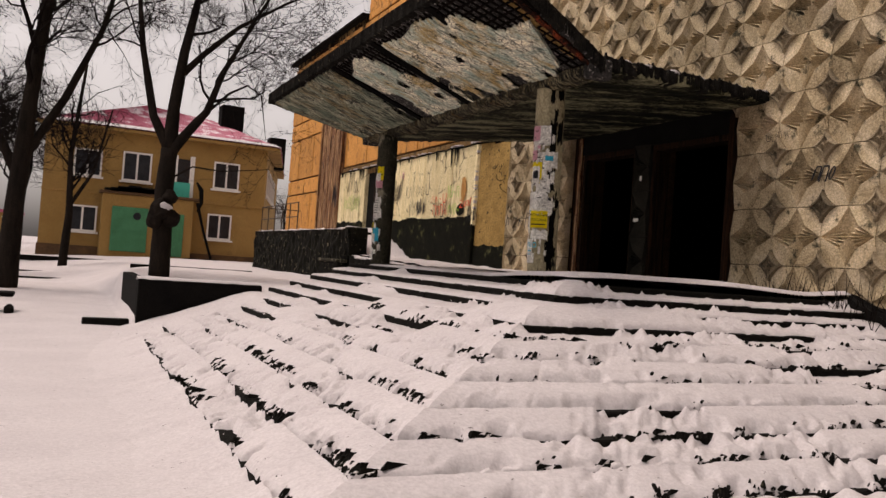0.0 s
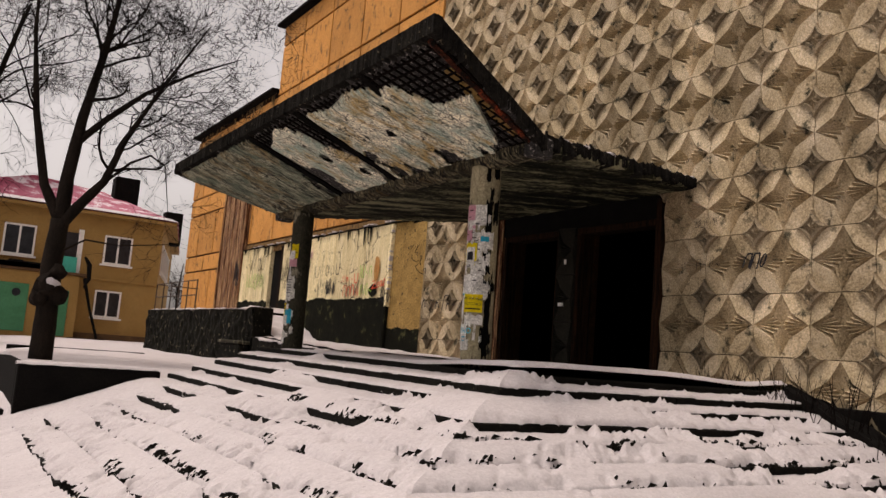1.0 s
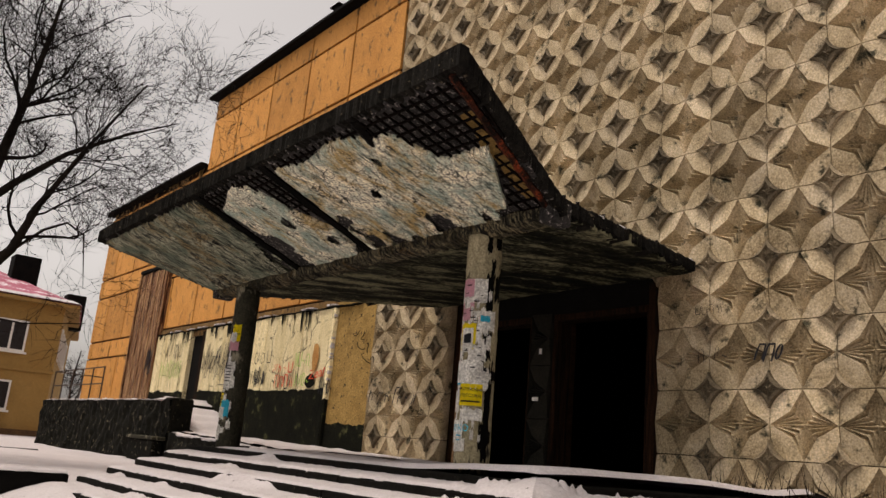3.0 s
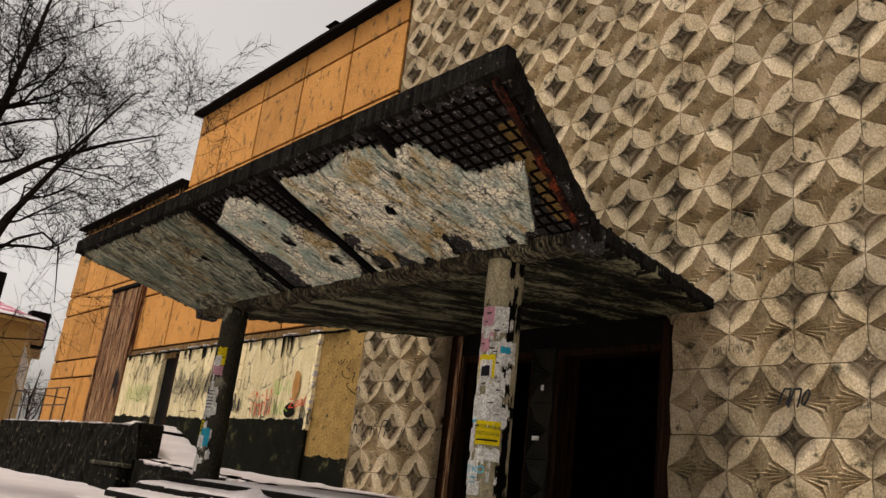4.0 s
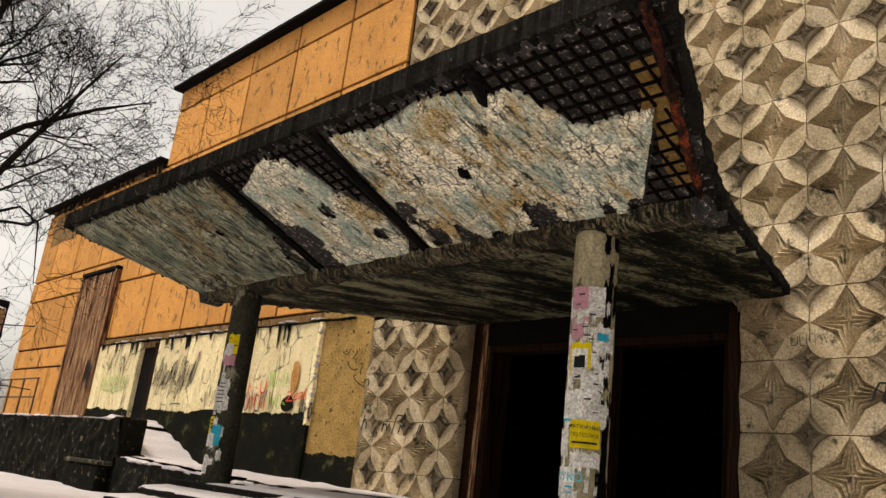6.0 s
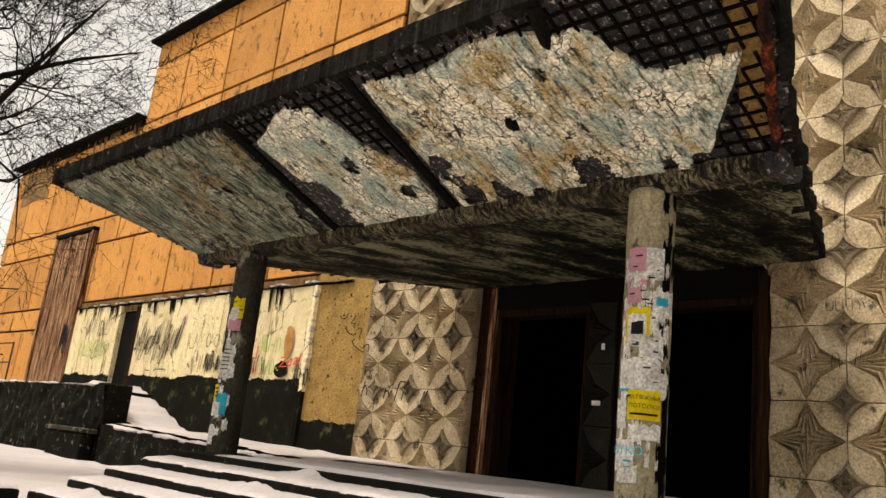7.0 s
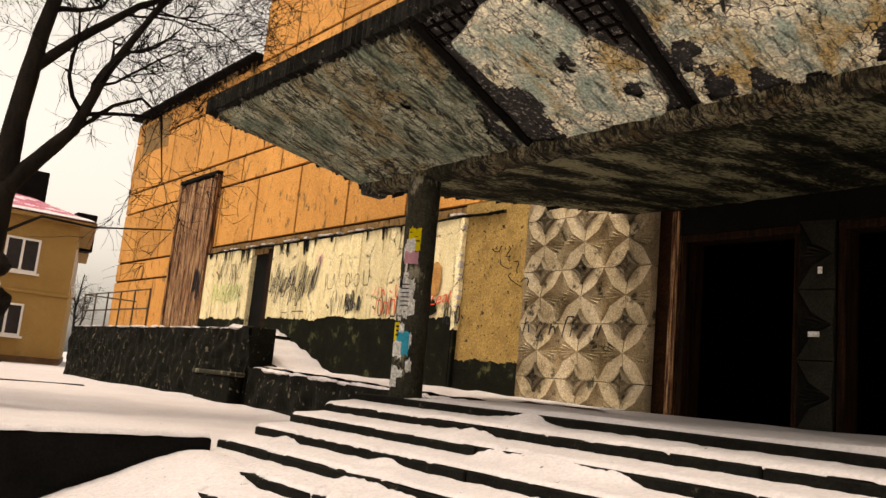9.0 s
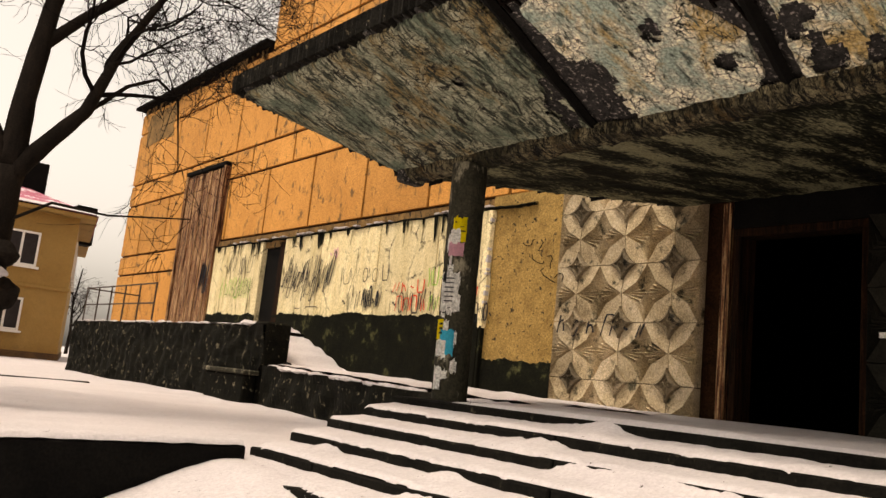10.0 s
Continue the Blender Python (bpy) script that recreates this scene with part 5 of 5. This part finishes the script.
main_tree = tree("tree", (2.03, 18.8, 0.80), [
    ([(0, 0, -0.1), (0.0, 0, 0.95), (-0.03, 0, 1.9), (0.02, 0.05, 2.8)], 0.225, 0.18, 0),
    ([(0.02, 0.05, 2.75), (0.05, 0.1, 3.7), (0.2, 0.3, 5.0), (0.5, 0.6, 6.6), (0.75, 0.9, 8.4), (0.9, 1.0, 10.0)], 0.165, 0.016, 17),
    ([(0.02, 0.0, 2.7), (0.36, -0.05, 3.2), (0.72, -0.1, 3.7), (1.0, -0.2, 4.6), (1.6, -0.4, 5.9), (2.4, -0.5, 7.4)], 0.13, 0.014, 13),
    ([(0.0, 0.05, 2.8), (-0.35, 0.2, 3.5), (-0.65, 0.5, 5.0), (-0.85, 0.9, 6.8), (-0.9, 1.2, 8.6)], 0.12, 0.014, 13),
    ([(0.70, -0.1, 3.65), (1.2, 0.0, 4.2), (1.6, 0.1, 4.45), (1.95, 0.2, 4.3), (2.05, 0.25, 3.8), (2.15, 0.3, 3.3)], 0.032, 0.006, 1),
    ([(0.1, 0.3, 4.4), (0.6, 0.1, 5.0), (1.3, -0.1, 5.7), (2.3, -0.2, 6.4), (3.2, -0.3, 6.9)], 0.085, 0.010, 9),
    ([(0.0, -0.05, 2.1), (0.5, -0.2, 2.45), (1.1, -0.4, 2.4), (2.1, -0.5, 2.55)], 0.024, 0.008, 0),
], 11, "bare dark-barked tree with a burled trunk, growing from the planter", depth=5)
bm = bmesh.new()
for c, r in (((1.96, 18.64, 2.25), 0.24), ((2.17, 18.66, 2.10), 0.2), ((1.84, 18.66, 2.02), 0.18), ((2.10, 18.62, 2.55), 0.17)):
    bmesh.ops.create_icosphere(bm, subdivisions=3, radius=r, matrix=Matrix.Translation(c))
for v in bm.verts:
    v.co += Vector((nz(v.co.x * 7, v.co.y * 7, v.co.z * 7), nz(v.co.z * 7, v.co.x * 7), nz(v.co.y * 7, v.co.z * 7))) * 0.06
part("burl", bm, BARK, main_tree, "knotty burls")
bm = bmesh.new()
bmesh.ops.create_icosphere(bm, subdivisions=3, radius=0.1, matrix=Matrix.Translation((2.03, 18.44, 2.33)) @ Matrix.Diagonal((1.3, 0.5, 0.8, 1)))
for v in bm.verts:
    v.co += Vector((nz(v.co.x * 9, v.co.z * 9), 0, nz(v.co.z * 9, v.co.x * 9))) * 0.06
tagged(mesh_ob("snow_patch", bm, SNOW), "snow lodged on the tree's burl", "snow", kind="stuff")

tree("tree", (-1.0, 21.0, 0.15), [
    ([(0, 0, -0.1), (0.05, 0, 2.0), (0.2, 0, 4.5), (0.5, 0, 8.0), (0.9, 0.2, 11)], 0.26, 0.07, 13),
    ([(0.1, 0, 3.0), (0.9, 0.3, 4.6), (1.6, 0.5, 6.4), (2.1, 0.6, 8.6)], 0.12, 0.04, 9),
    ([(0.1, 0, 2.6), (-0.8, 0.2, 4.4), (-1.2, 0.3, 7.4)], 0.12, 0.04, 7),
], 23, "large dark bare tree on the snowy open ground", depth=5, spread=1.25)
far_tree = tree("tree", (0.2, 33.0, 0.4), [
    ([(0, 0, -0.1), (0.1, 0, 2.0), (0.0, 0.2, 4.2), (0.3, 0.1, 7.5)], 0.17, 0.05, 10),
    ([(0.05, 0, 2.2), (0.8, 0, 3.6), (1.3, 0.2, 6.0)], 0.08, 0.03, 6),
], 31, "slender bare tree in front of the ochre house", depth=4, spread=1.3, min_r=0.01)
for x, y, a, s in ((-1.6, 40, 70, 1.1), (-3.2, 44, 150, 1.3), (-5, 38, 10, 1.2), (-4.2, 58, 200, 1.5), (-1.2, 70, 300, 1.4), (-7, 66, 33, 1.6), (-10, 50, 120, 1.4), (19.5, 62, 80, 0.75), (23.5, 76, 10, 1.0), (21.0, 84, 10, 1.0), (-2.2, 29, 215, 1.0)):
    c = copy_thing(far_tree, pose(x - 0.2, y - 33, 0, 0, 0, 0))
    c.matrix_basis = Matrix.Translation((x, y, ground_z(x, y))) @ Matrix.Rotation(radians(a), 4, "Z") @ Matrix.Scale(s, 4) @ Matrix.Translation((-0.2, -33.0, -0.4))
    c["label"] = "slender bare tree among others beyond the open ground"

# ---- small things on the open ground ----
bench = thing("broken_bench", "dark broken bench slabs half buried in snow", "bench")
part("slab", box_bm(-1.5, -0.62, 16.0, 16.5, 0.42, 0.5, bevel=0.02), BLACK, bench)
part("support", box_bm(-1.3, -0.9, 16.1, 16.4, 0.0, 0.42, bevel=0.02), STEP, bench)
part("support", box_bm(-0.75, -0.6, 15.8, 16.1, 0.0, 0.3, bevel=0.05), STEP, bench)
kerb = thing("kerb_stone", "dark kerb stone poking out of the snow", "kerb")
part("stone", box_bm(0.45, 1.18, 14.8, 14.95, 0.0, 0.22, bevel=0.015), STEP, kerb)
for k, (x0, x1, y, h) in enumerate(((-6, 1.0, 26, 0.06), (-5, -0.2, 30, 0.08), (-3, 4.5, 38, 0.08), (2.0, 5.6, 26, 0.02))):
    kb = thing("kerb_line", "snow-buried kerb along a path", "kerb")
    part("stone", box_bm(x0, x1, y, y + 0.16, ground_z((x0 + x1) / 2, y) - 0.15, ground_z((x0 + x1) / 2, y) + h, bevel=0.02), STEP, kb)
sign = thing("road_sign", "small triangular road sign far beyond the trees", "sign")
bm = bmesh.new()
add_tube(bm, [(-2.95, 60, 0.3), (-2.95, 60, 3.2)], [0.04, 0.04], 6)
part("pole", bm, IRON, sign)
bm = bmesh.new()
tri = [(-3.4, 59.94, 2.5), (-2.5, 59.94, 2.5), (-2.95, 59.94, 3.3)]
f = bm.faces.new([bm.verts.new(p) for p in tri])
bmesh.ops.solidify(bm, geom=[f], thickness=0.02)
part("plate", bm, WHITE, sign)
low = thing("distant_building", "pale low building far beyond the trees", "building")
part("wall", box_bm(-40, -3.8, 95, 103, 0, 3.6), HOUSE, low)
part("roof", box_bm(-40.5, -3.5, 94.5, 103.5, 3.603, 3.9), ROOF, low)

# ---- orange panels of the facade, each a piece ----
ROWS_Z = [1.3, 4.1, 4.75, 6.5, 7.25, 9.1, 9.85, 11.60, ROOF_HI]
cache = {}


def panel(y0, y1, z0, z1):
    w, h = round(y1 - y0, 3), round(z1 - z0, 3)
    if (w, h) not in cache:
        b = box_bm(-0.07, 0.0, 0, w, 0, h, bevel=0.008)
        me = bpy.data.meshes.new("wall_panel")
        b.to_mesh(me)
        b.free()
        me.materials.append(ORANGE)
        cache[(w, h)] = me
    ob = new("wall_panel", cache[(w, h)])
    ob.parent = wall
    ob.location = (BX0 - 0.001, y0, z0)


for r, (z0, z1) in enumerate(zip(ROWS_Z, ROWS_Z[1:])):
    y = 17.75 - (2.2 if r % 2 == 0 else 1.1)
    if r in (6, 8):
        y = 17.75 - 1.1
    while y < CORNER_Y:
        a, b = max(y, TILE_END + 0.01), min(y + 2.2, CORNER_Y)
        y += 2.2
        if b - a < 0.15:
            continue
        za, zb = z0, z1
        if a >= BLOCK_Y - 0.3 and za >= ROOF_LO - 0.3:
            continue
        if b > BLOCK_Y and zb > ROOF_LO:
            if za >= ROOF_LO - 0.3:
                b = BLOCK_Y
            else:
                zb = ROOF_LO
        if zb <= 4.76 and b < 28.9 + 2.2:
            if b < 31.5:
                continue
        if zb <= 4.76 and a < 31.6:
            a = 31.62
        za = max(za, 4.78) if a < 28.9 else za
        if za < 7.0 and a < 31.6 and b > 28.9:
            if a < 28.9 - 0.15:
                panel(a + 0.034, 28.9, za + 0.034, zb - 0.034)
            if b > 31.6 + 0.15:
                panel(31.62, b - 0.034, za + 0.034, zb - 0.034)
            if zb > 7.1:
                panel(max(a + 0.034, 28.91), min(b - 0.034, 31.61), 7.02, zb - 0.034)
            continue
        panel(a + 0.034, b - 0.034, za + 0.034, zb - 0.034)
# peeled patch by the far corner, with runs of soot below the eave
bm = bmesh.new()
ring = []
for k in range(64):
    t = k / 64 * math.tau
    c, d = math.cos(t), math.sin(t)
    e = 1 / max(abs(c), abs(d)) * (0.86 + 0.16 * nz(2 * c, 2 * d, 3) + 0.10 * nz(7 * c, 7 * d, 5))
    ring.append(bm.verts.new((FX + 0.004, 34.95 + 1.4 * c * e, 9.15 + 0.62 * d * e)))
back = [bm.verts.new((FX + 0.03, v.co.y, v.co.z)) for v in ring]
hub = bm.verts.new((FX + 0.004, 34.95, 9.15))
for k in range(64):
    bm.faces.new((ring[k], ring[(k + 1) % 64], hub))
    bm.faces.new((ring[k], back[k], back[(k + 1) % 64], ring[(k + 1) % 64]))
bmesh.ops.recalc_face_normals(bm, faces=bm.faces)
part("peeled_patch", bm, PEELED, wall, "dark peeled patch")
rnd = random.Random(64)
bm = bmesh.new()
for k in range(46):
    y, w, L = rnd.uniform(27.6, 36.7), rnd.uniform(0.03, 0.12), rnd.uniform(0.15, 0.9) * rnd.random()
    rows = []
    for j in range(6):
        ww = w * (1 - j / 5) ** 0.8 + 0.004
        rows.append([(FX + 0.013, y - ww + 0.03 * nz(j * 0.9, k), ROOF_LO - 0.01 - L * j / 5), (FX + 0.013, y + ww + 0.03 * nz(j * 0.9, k + 40), ROOF_LO - 0.01 - L * j / 5)])
    sheet(bm, rows)
part("soot_run", bm, BAND, wall, "soot runs below the eave")


# ---- ornamental tiles, each a piece ----
NOTCH = 0.19


def brim(u, v):
    """Height of the shallow faceted bowl round a small star: lowest at the star, proud at its brim."""
    du, dv = 0.5 - u, 0.5 - v
    return 0.034 + 0.052 * (0.7 * (du + dv) / 0.5 + 0.3 * math.hypot(du, dv) / 0.5)


def pleats(q, s, u, v):
    """Height of the sunken pleated star; q counts the chevrons outwards, s runs to the tip of the ray."""
    if q == 6:
        return brim(u, v)
    low = (0.072, 0.018, 0.078, 0.018, 0.086, 0.006)[q]
    return low + (0.92 * brim(0.5, 0.0) - low) * s ** 1.6


def tile_mesh(sy, sz, surface=TILE):
    """sy, sz: which halves of the tile are there (-1, 1)."""
    bm = bmesh.new()
    for y_sign in sy:
        for z_sign in sz:
            def at(a, b, h):
                return (-h, 0.5 * CELL_Y + y_sign * a * CELL_Y * 0.985, 0.5 * CELL_Z + z_sign * b * CELL_Z * 0.985)
            for swap in (0, 1):
                def put(u, v, h):
                    return at(v, u, h) if swap else at(u, v, h)
                rows = []
                for s in (0.0, 0.15, 0.3, 0.45, 0.6, 0.75, 0.88, 1.0):
                    r = []
                    for q in range(7):
                        c = NOTCH * q / 6
                        u, v = c + (0.5 - c) * s, c * (1 - s)
                        r.append(put(u, v, pleats(q, s, u, v)))
                    rows.append(r)
                sheet(bm, rows)
                rows = []
                for k in range(9):
                    u = NOTCH + (0.5 - NOTCH) * k / 8
                    w = NOTCH / (0.5 - NOTCH) * (0.5 - u)
                    rows.append([put(u, w + (u - w) * t, brim(u, w + (u - w) * t)) for t in (0, 0.2, 0.4, 0.6, 0.8, 1.0)])
                sheet(bm, rows)
    bmesh.ops.remove_doubles(bm, verts=bm.verts, dist=0.0004)
    ys, zs = [v.co.y for v in bm.verts], [v.co.z for v in bm.verts]
    lim = (min(ys), max(ys), min(zs), max(zs))
    rim = [e for e in bm.edges if len(e.link_faces) == 1 and any(all(abs(v.co[ax] - lim[n]) < 1e-3 for v in e.verts) for n, ax in enumerate((1, 1, 2, 2)))]
    made = bmesh.ops.extrude_edge_only(bm, edges=rim)["geom"]
    for v in made:
        if isinstance(v, bmesh.types.BMVert):
            v.co.x = 0.06
    bmesh.ops.recalc_face_normals(bm, faces=bm.faces)
    me = bpy.data.meshes.new("ornamental_tile")
    bm.to_mesh(me)
    bm.free()
    me.materials.append(surface)
    return me


def boss_mesh(surface):
    """The small raised star over each joint of the tiles."""
    bm = bmesh.new()
    rings = []
    for scale, h in ((1.0, 0.0), (0.97, 0.120), (0.70, 0.136), (0.60, 0.104), (0.30, 0.102), (0.004, 0.140)):
        r = []
        for k in range(40):
            a = k / 40 * math.tau
            c, d = math.cos(a), math.sin(a)
            bump = 0.030 if scale == 0.30 and k % 5 == 0 else 0.0
            r.append(bm.verts.new((-h - bump, 0.28 * scale * CELL_Y * math.copysign(abs(c) ** 2.8, c), 0.28 * scale * CELL_Z * math.copysign(abs(d) ** 2.8, d))))
        rings.append(r)
    for p, q in zip(rings, rings[1:]):
        for k in range(40):
            bm.faces.new((p[k], p[(k + 1) % 40], q[(k + 1) % 40], q[k]))
    bm.faces.new(rings[-1])
    bmesh.ops.recalc_face_normals(bm, faces=bm.faces)
    me = bpy.data.meshes.new("star_boss")
    bm.to_mesh(me)
    bm.free()
    me.materials.append(surface)
    return me


STAR = boss_mesh(BOSS)
FULL, HALF_L, HALF_R = tile_mesh((-1, 1), (-1, 1)), tile_mesh((-1,), (-1, 1)), tile_mesh((1,), (-1, 1))
FOOT, FOOT_L, FOOT_R = tile_mesh((-1, 1), (1,)), tile_mesh((-1,), (1,)), tile_mesh((1,), (1,))
for m in range(-3, 12):
    z = STAR_Z + CELL_Z * m
    if z > ROOF_HI - 0.2:
        break
    for k in range(-8, 10):
        y = STAR_Y + CELL_Y * k
        mesh = HALF_L if k == 9 else FULL
        lower = z < DOOR_TOP + 0.3
        if lower and k in (1, 2, 3, 4, 5):
            continue
        if lower and k == 6:
            mesh = HALF_R
        if m == -3:
            if k <= 0:
                mesh = FULL
            else:
                mesh = {6: FOOT_R, 9: FOOT_L}.get(k, FOOT)
        ob = new("ornamental_tile", mesh)
        ob.parent = wall
        ob.location = (FX, y, z)
        if not (lower and k == 6) and not (m == -3 and k > 0) and not (m == 1 and 1 < k < 7):
            st = new("star_boss", STAR)
            st.parent = wall
            st.location = (FX + 0.004, y, z)
DARK_HALF = tile_mesh((-1,), (-1, 1), DARKTILE)
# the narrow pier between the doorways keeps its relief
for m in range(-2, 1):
    ob = new("ornamental_tile", DARK_HALF)
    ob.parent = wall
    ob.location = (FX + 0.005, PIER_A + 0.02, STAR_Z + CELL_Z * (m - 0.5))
# sooty plinth below the tiles beside the steps
part("plinth", box_bm(FX - 0.12, BX0, -12, EDGE_Y - 0.02, -0.4, 1.30, bevel=0.02), BLACK, wall)
bm = bmesh.new()
rnd = random.Random(4)
for k in range(260):
    y = rnd.uniform(3.5, 8.6)
    p = Vector((FX - 0.15 - 0.5 * rnd.random(), y, ground_z(9, y) + (1.35 if y > 6 else 0.9) - 0.3))
    q = p + Vector((rnd.uniform(-0.25, 0.1), rnd.uniform(-0.3, 0.3), rnd.uniform(0.3, 0.75)))
    add_tube(bm, [p, p.lerp(q, 0.5) + Vector((0, 0, 0.05)), q], [0.006, 0.005, 0.002], 3)
tagged(mesh_ob("dry_weeds", bm, TWIG), "dry black weeds along the foot of the wall", "weeds", kind="stuff")

# loose wires on the stripped wall and notes on the pier
for k in range(3):
    bm = bmesh.new()
    y0, z0 = 16.75 + 0.22 * (k % 3), 3.4 + 0.28 * k
    pts = [(FX - 0.06 - 0.05 * math.sin(i * 0.9), y0 - 0.045 * i + 0.07 * math.sin(i * 1.3 + k), z0 + 0.09 * math.cos(i * 0.8 + k) - 0.012 * i) for i in range(11)]
    add_tube(bm, pts, [0.008] * 11, 5)
    tagged(mesh_ob("loose_wire", bm, BLACK), "curled loose wire hanging from the stripped wall", "wire")
for y, z, w, h in ((11.60, 3.24, 0.05, 0.08), (11.62, 2.52, 0.13, 0.06)):
    tagged(mesh_ob("paper_note", box_bm(FX - 0.125, FX - 0.118, y, y + w, z, z + h), PAPER), "small white paper note on the door pier", "notice")

# drips and flaked patches on the cream slabs
rnd = random.Random(9)
bm = bmesh.new()
for k in range(34):
    y, w, L = rnd.uniform(18.2, 28.7), rnd.uniform(0.02, 0.09), rnd.uniform(0.12, 0.55)
    if 24.95 < y < 26.3:
        continue
    rows = []
    for j in range(7):
        t = j / 6
        ww = w * (1 - t) ** 0.7 + 0.004
        zz = 4.56 - L * t
        rows.append([(FX - 0.1105, y - ww + 0.02 * nz(j * 0.9, k), zz), (FX - 0.1105, y + ww + 0.02 * nz(j * 0.9, k + 40), zz)])
    sheet(bm, rows)
for yc, zc, ry_, rz_ in ((18.75, 2.95, 0.22, 0.16), (24.6, 2.72, 0.5, 0.06)):
    ring = [bm.verts.new((FX - 0.1112, yc + ry_ * math.cos(a) * (1 + 0.45 * nz(a * 1.5, yc)), zc + rz_ * math.sin(a) * (1 + 0.45 * nz(a * 1.5, zc)))) for a in np.linspace(0, math.tau, 26)[:-1]]
    bm.faces.new(ring)
part("drip_stain", bm, MOULD, wall, "dark drips and flaked patches")
# dark earth bank between the steps and the wall
bm = bmesh.new()
rows = []
for k in range(60):
    y = 3.3 + 4.0 * k / 59
    i = max(0.0, (EDGE_Y - y) / RUN_Y)
    z = max(0.0, PLAT - RISE * i) + 0.06
    x0 = FX - 0.05 - 0.09 * i
    rows.append([(x0 - 0.12 + (FX - 0.02 - x0 + 0.12) * j / 9 + 0.04 * nz(y * 4, j), y, z * (1 if j else 0.8) + 0.07 * j / 9 + 0.05 * nz(y * 3, j * 0.7)) for j in range(10)])
sheet(bm, rows)
tagged(mesh_ob("earth_bank", bm, BLACK), "bare black earth bank between the steps and the wall", "earth", kind="structure")

# tags on the tiles
TAG = "small black tag scrawled on the ornamental tiles"
scrawl(7.62, 7.98, 2.98, 3.2, 3, 0.018, INK, 15, 0.3, TAG)
scrawl(8.35, 8.8, 3.0, 3.2, 4, 0.006, INK, 18, 0, TAG)
scrawl(8.45, 8.85, 3.62, 3.76, 4, 0.006, INK, 19, 0, TAG)
for k, y in enumerate((14.75, 15.0, 15.3, 15.6, 15.9, 16.15)):
    scrawl(y, y + 0.17, 2.42 + 0.06 * (k % 2), 2.68 + 0.05 * (k % 3), 1, 0.020, INK, 60 + k, 0.2, TAG)
# snow caught on the canopy's broken near edge
rnd = random.Random(21)
bm = bmesh.new()
for k in range(26):
    x = rnd.uniform(5.4, FX - 0.1) if k < 20 else rnd.uniform(FX - 0.3, FX - 0.08)
    c = can_pt(x, 0.004, 0.16)
    r = rnd.uniform(0.015, 0.05)
    bmesh.ops.create_icosphere(bm, subdivisions=2, radius=r, matrix=Matrix.Translation(c + Vector((0, rnd.uniform(-0.03, 0.05), 0))) @ Matrix.Diagonal((1.8, 1.1, 0.6, 1)))
for v in bm.verts:
    v.co += Vector((nz(v.co.x * 20, v.co.z * 20), nz(v.co.y * 20, v.co.x * 20), nz(v.co.z * 20, v.co.y * 20))) * 0.015
tagged(mesh_ob("canopy_snow", bm, SNOW), "crumbs of snow on the broken canopy edge", "snow", kind="stuff")
# Added dark lump for the unclear bits on the eave, shaped as a capped box.
vent = thing("roof_vent", "small dark lump on the roof at the eave", "vent")
part("lump_body", box_bm(FX - 0.1, FX + 0.25, 19.7, 20.0, ROOF_HI + 0.11, ROOF_HI + 0.34, bevel=0.03), BLACK, vent)
part("lump_cap", box_bm(FX - 0.16, FX + 0.31, 19.62, 20.08, ROOF_HI + 0.343, ROOF_HI + 0.38, bevel=0.012), BLACK, vent)

# mouldy end of the plinth and snow lodged on the terrace and low wall
part("plinth_end", box_bm(FX - 0.125, FX - 0.03, 18.0, 18.048, 1.35, 2.58, bevel=0.01), MOULD, wall)
rnd = random.Random(33)
bm = bmesh.new()
for k in range(120):
    if k < 55:
        y = rnd.uniform(TY0 + 0.2, TY1)
        c = Vector((TX + rnd.uniform(-0.03, 0.2), y, TZ + 0.01))
    else:
        t = rnd.random()
        c = Vector((6.2 + 1.2 * t + rnd.choice((0.04, 0.1, 0.2)), END_Y - 0.3 + (TY0 - END_Y + 0.3) * t, 1.40 + 0.18 * t))
    r = rnd.uniform(0.03, 0.11)
    bmesh.ops.create_icosphere(bm, subdivisions=2, radius=r, matrix=Matrix.Translation(c) @ Matrix.Diagonal((0.8, rnd.uniform(1.2, 3.0), 0.35, 1)))
for v in bm.verts:
    v.co += Vector((nz(v.co.x * 14, v.co.z * 14), nz(v.co.y * 14, v.co.x * 14), nz(v.co.z * 14, v.co.y * 14))) * 0.03
tagged(mesh_ob("lodged_snow", bm, SNOW), "clumps of snow lodged on the black walls", "snow", kind="stuff")
